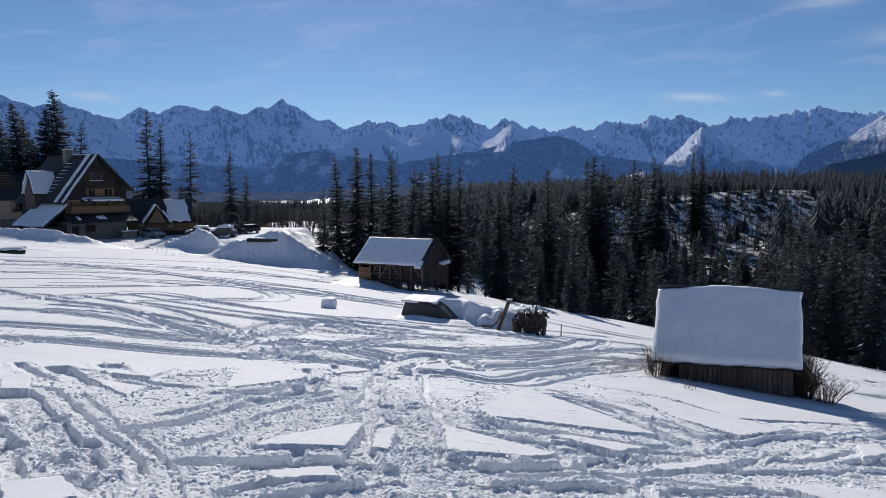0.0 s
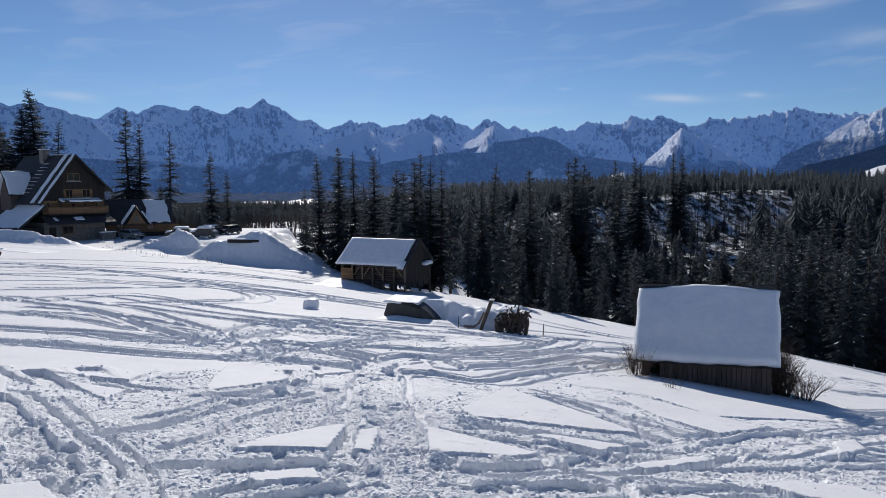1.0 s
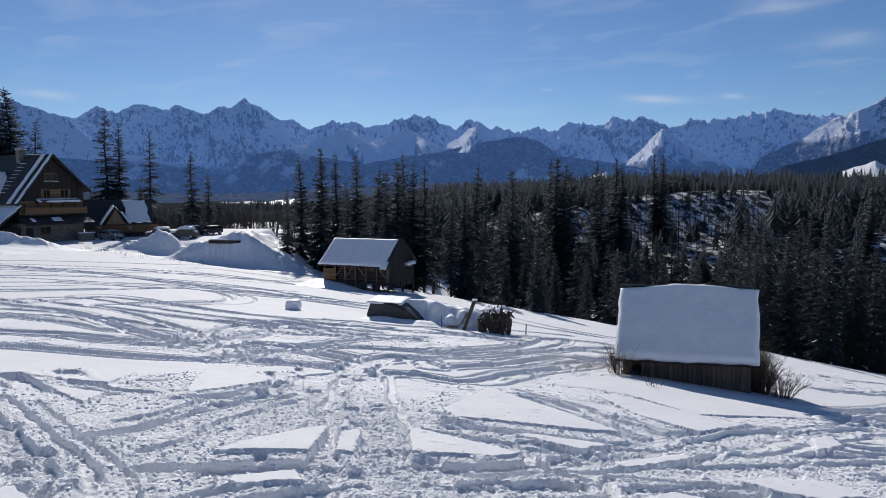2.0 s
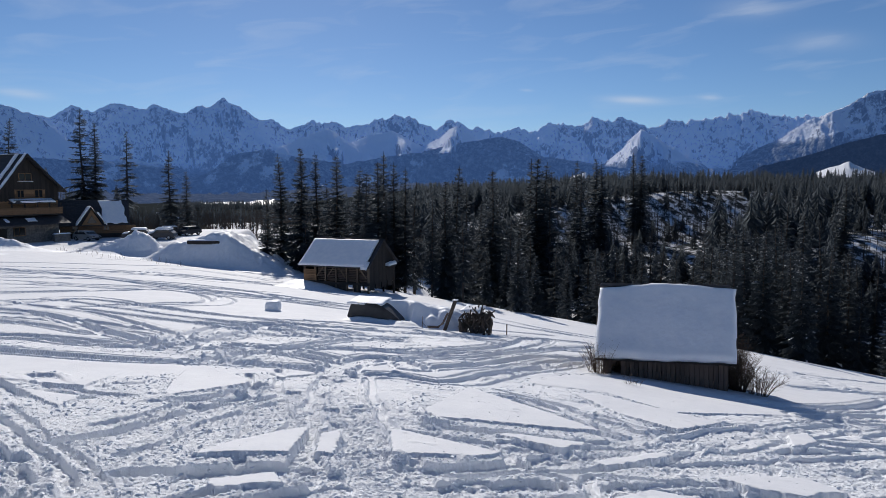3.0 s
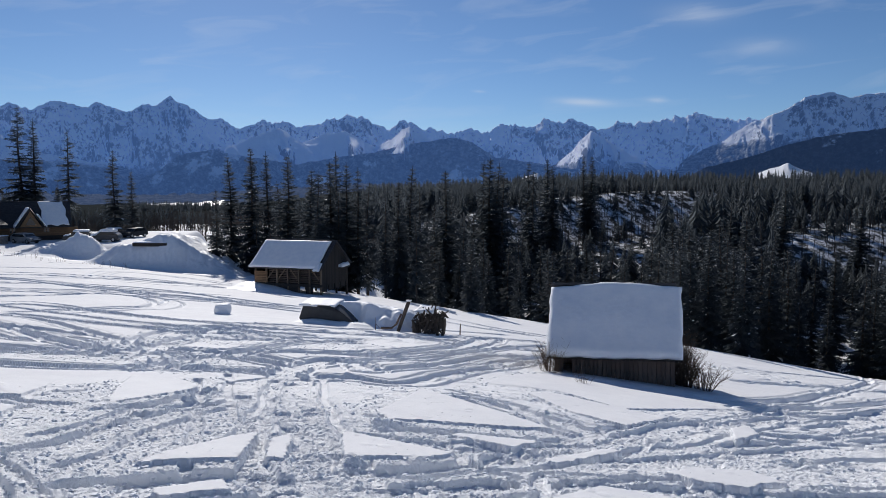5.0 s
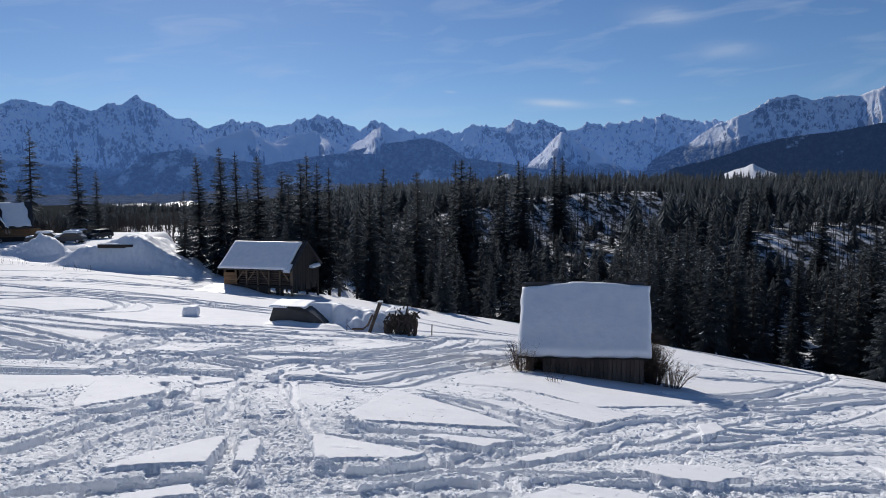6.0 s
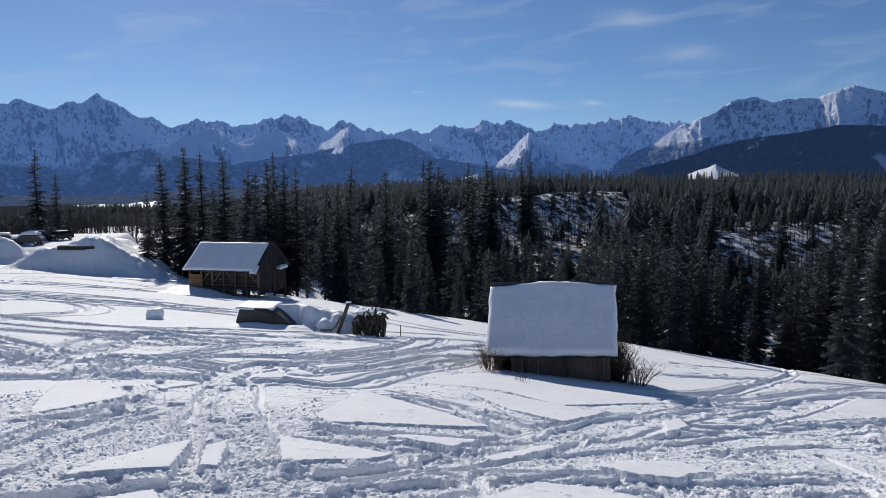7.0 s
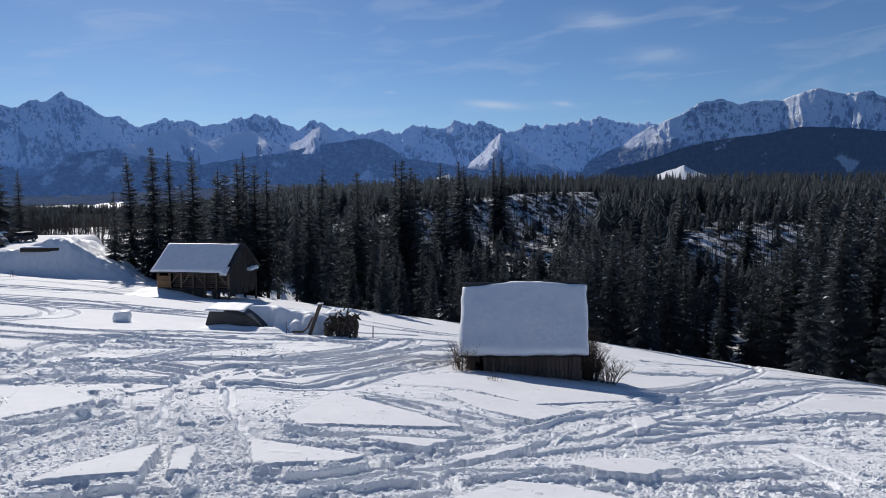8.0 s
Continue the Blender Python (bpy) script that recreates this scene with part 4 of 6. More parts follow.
BARN_TREES = [(-14.8, 95.0, 5.9), (-11.4, 90.0, 6.6), (-9.4, 92.0, 6.2), (-6.7, 88.0, 5.5), (-3.6, 85.0, 3.9), (-2.7, 84.0, 3.5), (-1.4, 88.0, 4.7), (-0.7, 95.0, 6.4), (0.6, 90.0, 4.8), (2.0, 88.0, 4.1), (8.0, 80.0, 4.1), (6.0, 72.0, 2.2), (4.4, 70.0, 0.6), (12.9, 85.0, 3.6)]
CREST_TREES = [(22.8, 110.0, 6.0), (23.1, 105.0, 6.0), (24.8, 108.0, 5.4), (25.0, 104.0, 4.0), (38.6, 140.0, 6.9), (44.5, 145.0, 7.5), (44.4, 140.0, 6.6), (37.1, 130.0, 4.6), (55.0, 150.0, 8.9), (56.5, 150.0, 8.4)]
HOUSE_TREES = [(-73.2, 118.0, 15.9), (-72.6, 122.0, 10.1), (-79.4, 124.0, 13.6), (-76.5, 126.0, 13.8), (-70.2, 125.0, 18.9), (-70.3, 122.0, 15.4), (-70.0, 119.0, 8.4), (-49.0, 128.0, 2.0)]
THIN_TREES = [(-53.5, 125.0, 15.0), (-52.4, 127.0, 13.3), (-45.0, 122.0, 10.9), (-37.2, 120.0, 7.6), (-35.9, 125.0, 4.2), (-67.2, 128.0, 13.6)]
for k, (x, y, top) in enumerate(BARN_TREES):
    plant(x, y, top, (2, 0, 4, 0, 1, 3, 0, 4, 2, 4)[k % 10])
for k, (x, y, top) in enumerate(CREST_TREES):
    plant(x, y, top, (4, 0, 2, 5)[k % 4])
for k, (x, y, top) in enumerate(HOUSE_TREES):
    plant(x, y, top, 7 if top > 13 else 1)
for k, (x, y, top) in enumerate(THIN_TREES):
    plant(x, y, top, (5, 4, 6, 5, 5, 6)[k])


def roof_of_wood(az, q):
    """Greatest height in degrees of the tree tops, by bearing and depth into the wood."""
    back = np.interp(az, [-12, -9, 3, 5, 9, 11, 14, 26, 32, 36, 42, 45, 60], [0.5, 1.6, 1.2, -0.6, -0.6, -1.2, -4.2, -2.6, -1.2, -4.0, -4.0, 0.4, 1.5])
    front = np.interp(az, [-12, -9, 3, 8, 12, 15, 26, 32, 36, 42, 45, 60], [-2, -1, -1.0, -3.5, -4.5, -6.2, -5.2, -2.5, -6.0, -6.0, -1.4, 0.5])
    return front + (back - front) * min(1.0, q / 45)


tries = 0
while len(taken) < 235 and tries < 40000:
    tries += 1
    r, a = rnd.uniform(46, 130), rnd.uniform(-11, 58)
    x, y = r * math.sin(radians(a)), r * math.cos(radians(a))
    q = beyond(x, y)
    if q < 1.0 or q > 62 or any((x - u) ** 2 + (y - v) ** 2 < 4.0 for u, v in taken):
        continue
    top = 1.7 + r * math.tan(radians(float(roof_of_wood(a, q)) - 3.2 * rnd.random() ** 1.5))
    tall = top - float(land(x, y))
    if tall < 4 or tall > 22:
        continue
    loose = 13 < a < 27 or 33 < a < 43 or a < 9
    if loose and rnd.random() < (0.72 if a < 9 else 0.66):
        continue
    plant(x, y, top, rnd.choice((4, 5, 5, 6, 2)) if loose else rnd.choice((0, 1, 2, 2, 3, 4, 4, 5)) if tall > 9 else rnd.choice((1, 3, 3)))


def tree_cloud(name, spots, seed, label, levels=7, arms=5):
    """Many simple far spruces in one mesh: stacked ragged skirts."""
    rnd = random.Random(seed)
    vs, fs = [], []
    for x, y, h in spots:
        z, R = float(land(x, y)), h * rnd.uniform(0.15, 0.27)
        k = len(vs)
        for lv in range(levels):
            f = lv / levels
            zz, rr = z + h * (0.08 + 0.86 * f), R * (1 - f) ** 0.8
            sp = rnd.random() * 6
            for b in range(arms):
                a0 = sp + b * 6.283 / arms + rnd.uniform(-.2, .2)
                a1 = a0 + 3.3 / arms
                k = len(vs)
                e = rr * rnd.uniform(0.7, 1.25)
                vs.extend(((x, y, zz + h * 1.15 / levels), (x + e * math.cos(a0), y + e * math.sin(a0), zz - rnd.uniform(0.15, 0.65) * e), (x + e * math.cos(a1), y + e * math.sin(a1), zz - rnd.uniform(0.15, 0.65) * e)))
                fs.append((k, k + 1, k + 2))
    me = bpy.data.meshes.new(name)
    me.from_pydata(vs, [], fs)
    me.materials.append(NEEDLE)
    return tagged(new(name, me), label, "trees", kind="stuff")


spots = []
while len(spots) < 1500:
    r, a = rnd.uniform(112, 300), rnd.uniform(-4, 60)
    x, y = r * math.sin(radians(a)), r * math.cos(radians(a))
    glade = math.exp(-((x - 58) / 26) ** 2 - ((y - 160) / 30) ** 2) + math.exp(-((x - 94) / 16) ** 2 - ((y - 108) / 16) ** 2)
    if beyond(x, y) > 58 and rnd.random() > 0.96 * glade:
        h = rnd.uniform(5, 15) * (0.6 if glade > 0.4 else 1)
        top = float(np.interp(a, [-5, 4, 10, 20, 30, 60], [1.0, 0.3, 0.2, 0.3, 0.6, 0.9]))
        h = min(h, 1.7 + r * math.tan(radians(top)) - float(land(x, y)))
        if (12 < a < 26 or 35 < a < 44) and r < 185:
            h = min(h, 1.7 + r * math.tan(radians(-5.5 + 4.3 * (r - 112) / 73)) - float(land(x, y)))
        if h > 3:
            spots.append((x, y, h))
for k in range(105):
    # a broken row along the crests of the two open slopes
    x, y, h = (rnd.uniform(28, 128), rnd.gauss(181, 7), rnd.uniform(3.5, 8)) if k < 60 else (rnd.uniform(76, 128), rnd.gauss(121, 5), rnd.uniform(3.5, 7.5))
    spots.append((x, y, h))
stems = bmesh.new()
for k in range(1150):
    x, y = rnd.gauss(62, 26), rnd.uniform(134, 180)
    if k > 850:
        x, y = rnd.gauss(95, 14), rnd.uniform(88, 122)
    z, h = float(land(x, y)), 2.5 + 5.5 * rnd.random() ** 1.5
    limb(stems, [(x, y, z - 0.5), (x + rnd.uniform(-.4, .4), y, z + h)], [rnd.uniform(0.05, 0.10), 0.02], 3)
tagged(part("bare_stems", stems, BARK), "thin leafless stems on the snowy hillside", "trees", kind="stuff")
tree_cloud("hill_forest", spots, 3, "dark spruce forest on the snowy hill", 18, 8)
spots = []
while len(spots) < 4600:
    r, a = 260 + 950 * rnd.random() ** 1.7, radians(rnd.uniform(2, 62))
    spots.append((r * math.sin(a), r * math.cos(a), 7 + 11 * rnd.random() ** 1.5))
tree_cloud("plateau_forest", spots, 4, "wide dark forest on the plateau", 11, 6)
spots = []
while len(spots) < 2600:
    r, a = rnd.uniform(330, 1000), radians(rnd.uniform(-44, 4))
    if len(spots) < 900:
        r, a = rnd.uniform(150, 330), radians(rnd.uniform(-44, -22))
    spots.append((r * math.sin(a), r * math.cos(a), rnd.uniform(6, 13) * (1.0 if r < 330 else 0.85)))
for k in range(420):
    r, a = rnd.uniform(1400, 1560), radians(rnd.uniform(-17, -6))
    spots.append((r * math.sin(a), r * math.cos(a), rnd.uniform(13, 19)))
tree_cloud("valley_edge_forest", spots[:900], 8, "dark mixed wood behind the chalet", 13, 6)
tree_cloud("valley_forest", spots[900:], 5, "dark forest on the valley floor", 7)


def thicket():
    """Leafless trees in rows behind the parking place: thin stems that fork into rising boughs."""
    vs, fs = [], []
    for k in range(1500):
        r, a = 150 + 230 * rnd.random() ** 1.4, radians(rnd.uniform(-25, 3))
        x, y = r * math.sin(a), r * math.cos(a)
        z, h = float(land(x, y)) - 0.3, rnd.uniform(5, 10)
        lean = rnd.uniform(-.4, .4)
        for b in range(9):
            u = 0 if b == 0 else rnd.uniform(0.15, 0.8)
            x0, z0 = x + lean * u, z + h * u
            dx, dz = (lean, h) if b == 0 else (rnd.uniform(-1, 1) * 0.22 * h, h * rnd.uniform(0.2, 0.4))
            w = 0.10 if b == 0 else 0.05
            n = len(vs)
            vs.extend(((x0 - w, y, z0), (x0 + w, y, z0), (x0, y + 1.7 * w, z0), (x0 + dx, y + rnd.uniform(-.6, .6) * (b > 0), z0 + dz)))
            fs.extend(((n, n + 1, n + 3), (n + 1, n + 2, n + 3), (n + 2, n, n + 3)))
    me = bpy.data.meshes.new("leafless_thicket")
    me.from_pydata(vs, [], fs)
    me.materials.append(BARK)
    tagged(new("leafless_thicket", me), "leafless trees and brush behind the parking place", "trees", kind="stuff")


thicket()


# ---- snow on roofs ----
def snow_sheet(corner, along, up, thick, seed, bulge=0.0, nu=40, nv=26, ragged=0.05, lift=0.02, flare=0.0):
    """A closed sheet of snow on a sloping plane: corner, its two edges, and how thick it lies."""
    corner, along, up = Vector(corner), Vector(along), Vector(up)
    n = along.cross(up).normalized()
    bm = bmesh.new()
    top, low = [], []
    for j in range(nv + 1):
        a, b = [], []
        for i in range(nu + 1):
            u, v = i / nu, j / nv
            edge = min(u, 1 - u) * along.length
            lo = min(v, 1 - v) * up.length
            rag = ragged * noise.noise((seed + i * 0.16, j * 0.16, 0.3))
            uu = u + (rag / along.length) * (1 if u in (0, 1) else 0.3)
            vv = v + (rag / up.length) * (1 if v in (0, 1) else 0.3) + bulge / up.length * math.sin(math.pi * u) * v
            base = corner + along * uu * (1 + flare * v) + up * vv
            t = thick * min(1.0, 0.55 + (min(edge, lo) / (thick * 0.6)) ** 0.5 * 0.45)
            t *= 1 + 0.25 * noise.noise((seed + 5 + u * 3, v * 3, 2.0)) + 0.04 * noise.noise((u * 25, v * 25, seed))
            a.append(bm.verts.new(base + n * (lift + max(t, 0.012))))
            b.append(bm.verts.new(base + n * lift))
        top.append(a)
        low.append(b)
    for g, flip in ((top, False), (low, True)):
        for j in range(nv):
            for i in range(nu):
                q = (g[j][i], g[j][i + 1], g[j + 1][i + 1], g[j + 1][i])
                bm.faces.new(q[::-1] if flip else q)
    ring_t = top[0] + [r[-1] for r in top[1:]] + top[-1][-2::-1] + [r[0] for r in top[-2:0:-1]]
    ring_b = low[0] + [r[-1] for r in low[1:]] + low[-1][-2::-1] + [r[0] for r in low[-2:0:-1]]
    for i in range(len(ring_t)):
        k = (i + 1) % len(ring_t)
        bm.faces.new((ring_b[i], ring_b[k], ring_t[k], ring_t[i]))
    for f in bm.faces:
        f.smooth = True
    return bm


def mound(name, x0, x1, y0, y1, height, m, parent=None, nx=70, ny=40, label="", material=None):
    """A drift: a surface of given height over a rectangle, its rim sunk in the ground."""
    u, v = np.meshgrid(np.linspace(x0, x1, nx), np.linspace(y0, y1, ny))
    z = height(u, v)
    rim = np.minimum(np.minimum(u - x0, x1 - u) / (x1 - x0), np.minimum(v - y0, y1 - v) / (y1 - y0))
    z = z - 0.6 * smooth(0.05, 0.0, rim)
    w = np.stack((u.ravel(), v.ravel()), 1)
    g = np.array([m @ Vector((a, b, 0)) for a, b in w])
    z = z + (land(g[:, 0], g[:, 1]) - m.translation.z).reshape(z.shape)
    me = grid_mesh(name, u, v, z)
    me.materials.append(material or SNOW)
    ob = new(name, me)
    ob.parent = parent
    if parent is None:
        ob.matrix_basis = m
    if label:
        ob["label"] = label
    return ob


def bump(u, v, cu, cv, su, sv, h, p=2.0):
    return h * np.exp(-np.abs((u - cu) / su) ** p - np.abs((v - cv) / sv) ** p)


# ---- the hay hut ----
def hut():
    w, run, rise, wall = 3.76, 1.9, 1.58, 1.7
    t = thing("hay_hut", pose(6.07, 19.25, -3.15, 0, -1.7, -22), "small weathered wooden hay hut under deep snow", "hut")
    n = 27
    for i in range(n):
        x0 = 0.16 + (w - 0.32) * i / n
        if i in (2, 3):
            part("board", boxed(x0 + 0.004, x0 + (w - 0.32) / n - 0.004, 0.16, 0.185, -0.12, 0.12), WEATHERED, t)
            continue
        part("board", boxed(x0 + 0.005, x0 + (w - 0.32) / n - 0.005, 0.16, 0.185 + 0.012 * (i % 3), -wall, 0.12, 0.004), WEATHERED, t)
    part("sill_beam", boxed(0.1, w - 0.05, 0.22, 0.40, -wall - 0.2, -wall + 0.45, 0.02), DARKWOOD, t)
    for y0 in (0.24, 2 * run - 0.3):
        for x0 in (0.2, w - 0.36):
            part("corner_post", boxed(x0, x0 + 0.16, y0, y0 + 0.16, -wall - 0.3, 0.15, 0.01), DARKWOOD, t)
    for x0 in (0.18, w - 0.22):
        part("side_wall", boxed(x0, x0 + 0.04, 0.3, 2 * run - 0.2, -wall, 0.05), WEATHERED, t)
        part("gable", prism([(0.2, 0.05), (2 * run - 0.2, 0.05), (run, rise - 0.12)], -x0 - 0.04, -x0), WEATHERED, t).matrix_basis = pose(0, 0, 0, 0, 0, 90)
    part("back_wall", boxed(0.2, w - 0.2, 2 * run - 0.2, 2 * run - 0.16, -wall, 0.1), WEATHERED, t)
    part("front_roof", prism([(-0.12, -0.11), (run, rise), (run, rise - 0.07), (-0.12, -0.18)], -w - 0.03, 0.03), SHINGLE, t).matrix_basis = pose(0, 0, 0, 0, 0, 90)
    part("back_roof", prism([(2 * run + 0.12, -0.11), (run - 0.06, rise + 0.19), (run - 0.06, rise + 0.11), (2 * run + 0.12, -0.18)], -w - 0.03, 0.03), SHINGLE, t).matrix_basis = pose(0, 0, 0, 0, 0, 90)
    for i in range(34):
        x0 = -0.02 + (w + 0.04) * i / 34
        part("eave_shingle", boxed(x0 + 0.004, x0 + 0.105, -0.16, 0.05, -0.21 - 0.015 * (i * 7 % 5) / 5, -0.185), DARKWOOD, t)
    part("ridge_pole", limb(bmesh.new(), [(-0.1, run + 0.02, rise + 0.12), (0.75, run + 0.02, rise + 0.13)], [0.035, 0.03]), DARKWOOD, t)
    part("roof_snow", snow_sheet((-0.03, -0.19, -0.165), (w + 0.04, 0, 0), (0, run + 0.11, rise + 0.12), 0.20, 3.0, 0.21, 60, 36, 0.05, flare=0.045), SNOW, t, "thick smooth snow slab")
    return t


hut()


# ---- the barn on the meadow's edge ----
TIMBER = wood_material("greying_timber", (0.09, 0.065, 0.045), (0.24, 0.17, 0.11))


def barn():
    L, run, rise = 7.0, 3.1, 2.25
    t = thing("barn", pose(-8.1, 61.5, -5.38, 0, 0, -25.3), "wooden barn on stilts with snowy roof and open timber framing", "barn")
    a, b, f, k = 0.35, L - 0.3, 0.45, 2 * run - 0.4
    deep = (1.75, 2.6)
    for i in range(7):
        x = a + (b - a) * i / 6
        foot = -deep[0] - (deep[1] - deep[0]) * i / 6 - 0.5
        part("post", boxed(x - 0.08, x + 0.08, f, f + 0.16, foot, 0.1, 0.01), TIMBER if i else WEATHERED, t)
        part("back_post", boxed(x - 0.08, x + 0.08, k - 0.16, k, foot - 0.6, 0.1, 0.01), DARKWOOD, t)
    for x, s in ((a + 1.25, 1), (a + 2.3, 1), (b - 2.2, -1), (b - 0.15, -1)):
        part("brace", boxed(-0.05, 0.05, -0.03, 0.03, 0, 1.15), TIMBER, t).matrix_basis = pose(x, f - 0.02, -1.0, 0, 38 * s, 0)
    part("top_plate", boxed(a - 0.1, b + 0.1, f - 0.02, f + 0.18, -0.02, 0.16, 0.01), WEATHERED, t)
    part("floor_beam", boxed(a - 0.1, b + 0.1, f - 0.03, f + 0.2, -1.62, -1.40, 0.01), DARKWOOD, t)
    part("floor", boxed(a, b, f + 0.1, k - 0.1, -1.5, -1.42), WEATHERED, t)
    for i in range(7):
        z = -1.38 + 0.145 * i
        part("plank", boxed(a - 0.08, a + 1.22, f - 0.06, f - 0.02, z, z + 0.135, 0.006), HONEY, t, "honey-coloured board")
    for i in range(9):
        z = -1.36 + 0.155 * i
        part("slat", boxed(a + 1.2, b, f + 0.28, f + 0.33, z, z + 0.105), WEATHERED, t)
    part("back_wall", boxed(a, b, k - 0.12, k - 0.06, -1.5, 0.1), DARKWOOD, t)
    for i in range(9):
        x = a + 0.4 + (b - a - 0.8) * i / 8
        if i not in (6, 8):
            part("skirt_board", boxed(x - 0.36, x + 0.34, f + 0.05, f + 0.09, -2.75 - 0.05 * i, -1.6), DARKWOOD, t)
    n = 22
    for i in range(n):
        y = f + (k - f) * i / n
        h = rise * (1 - abs((y + (k - f) / n / 2) - run) / run)
        part("gable_board", boxed(b - 0.03, b + 0.03 + 0.01 * (i % 2), y + 0.006, y + (k - f) / n - 0.006, -2.1 if i % 5 else -1.6, h), DARKWOOD, t)
    part("left_gable", prism([(f, -1.6), (k, -1.6), (k, 0.1), (run, rise - 0.05), (f, 0.1)], -a - 0.03, -a + 0.03), DARKWOOD, t).matrix_basis = pose(0, 0, 0, 0, 0, 90)
    part("front_roof", prism([(0, 0), (run, rise), (run, rise - 0.08), (0, -0.09)], -L, 0), SHINGLE, t).matrix_basis = pose(0, 0, 0, 0, 0, 90)
    part("back_roof", prism([(2 * run, 0), (run - 0.02, rise + 0.05), (run - 0.02, rise - 0.05), (2 * run, -0.09)], -L, 0), SHINGLE, t).matrix_basis = pose(0, 0, 0, 0, 0, 90)
    part("roof_snow", snow_sheet((0.02, 0.0, 0.0), (L - 0.42, 0, 0), (0, run - 0.2, rise - 0.145), 0.17, 8.0, 0.0, 46, 24, 0.04), SNOW, t, "even sheet of shaded snow")
    part("sliding_snow", snow_sheet((L - 0.75, -0.12, -0.22), (0.62, 0, 0), (0, 0.75, 0.58), 0.22, 9.0, 0.0, 10, 10, 0.12, 0.03), SNOW, t)
    part("pent_roof", boxed(b, b + 0.45, f + 3.4, k - 0.3, -0.32, -0.26), SHINGLE, t)
    part("pent_snow", snow_sheet((b + 0.02, f + 3.4, -0.25), (0.45, 0, 0), (0, k - f - 3.7, 0.02), 0.34, 12.0, 0.0, 12, 18, 0.1, 0.01), SNOW, t)
    return t


barn()


def barn_drift():
    m = pose(-8.1, 61.5, -8.0, 0, 0, -25.3)

    def heap(u, v):
        return (0.68 + 0.15 * fractal(u / 1.2, v / 1.2, 3, 14)) * smooth(5.6, 0.5, u) * smooth(-3.2, 0.3, v) * smooth(-1.6, -0.3, u) * smooth(4.5, 2.0, v) - 0.04

    o = mound("snow_drift", -3, 6, -3.5, 4.8, heap, m, None, 60, 50)
    tagged(o, "low snow drift against the barn's foot", "snow")


barn_drift()


# ---- the snowed-in vehicle, the drift and the woodpile ----
WRECK = place(-1.97, 33.4, -16.5, -0.24)
TARP = plain_material("black_tarpaulin", (0.018, 0.020, 0.024), 0.5, 0.4, 3, relief=0.5)


def buried_car():
    t = thing("covered_car", WRECK, "car under a dark tarpaulin buried in snow", "car")
    out = [(-0.08, 0.42), (0.12, 1.0), (0.45, 1.09), (1.45, 1.05), (1.78, 0.92), (2.72, 0.24), (2.2, -0.1), (0.25, 0.0)]
    bm = prism(out, -0.08, 1.5)
    bmesh.ops.subdivide_edges(bm, edges=bm.edges[:], cuts=6, use_grid_fill=True)
    for v in bm.verts:
        v.co.y += 0.08 * noise.noise(v.co * 2.6) - 0.12 * max(0, 0.6 - v.co.z) * (v.co.y < 0.3)
    part("tarpaulin", bm, TARP, t)
    part("roof_snow", snow_sheet((-0.08, -0.07, 1.0), (1.8, 0, -0.05), (0, 1.7, 0.06), 0.10, 6.0, 0, 30, 20, 0.05), SNOW, t)
    part("tarp_hem", limb(bmesh.new(), [(0.0, -0.19, 0.30), (0.8, -0.22, 0.10), (1.6, -0.21, 0.06), (2.6, -0.16, 0.1)], [0.02] * 4, 5), TARP, t)

    def cap(u, v):
        """Snow behind the cover and a long drift that runs on to the woodpile, hollowed at its foot."""
        front = np.interp(u, [-0.4, 1.5, 1.9, 2.75, 3.1, 4.5, 6.6], [0.35, 0.35, 0.30, -0.02, -0.55, -0.75, -0.5])
        crest = np.interp(u, [-0.4, 0.1, 1.9, 2.4, 3.4, 4.4, 5.2, 6.3], [0.2, 0.95, 1.12, 1.16, 1.06, 0.98, 0.90, 0.35])
        wide = np.interp(u, [1.6, 2.6, 5.5], [0.6, 1.5, 1.7])
        drift = crest * smooth(0.0, 1.0, (v - front) / wide) * smooth(3.3, 2.2, v) * smooth(-0.4, 0.15, u) * smooth(6.7, 6.0, u)
        lumpy = fractal(u / 0.9, v / 0.8, 3, 5) * 0.22 * smooth(2.4, 3.2, u) * smooth(-0.7, 0.2, v)
        drift = drift + lumpy - bump(u, v, 3.5, 0.35, 0.5, 0.4, 0.20) + bump(u, v, 4.15, -0.1, 0.3, 0.28, 0.26) + bump(u, v, 4.75, 0.25, 0.4, 0.4, 0.22) - bump(u, v, 4.4, 0.5, 0.25, 0.5, 0.16)
        apron = (0.20 + 0.14 * fractal(u / 0.9, v / 0.6, 3, 15)) * smooth(-1.05, -0.15, v) * smooth(0.35, 0.1, v) * smooth(-0.45, 0.3, u) * smooth(5.0, 3.0, u)
        return np.maximum(drift, np.maximum(apron, -0.05)) - 0.03

    mound("snow_cover", -0.5, 6.9, -1.1, 3.4, cap, WRECK, t, 170, 110, "wind-packed snow")
    return t


buried_car()


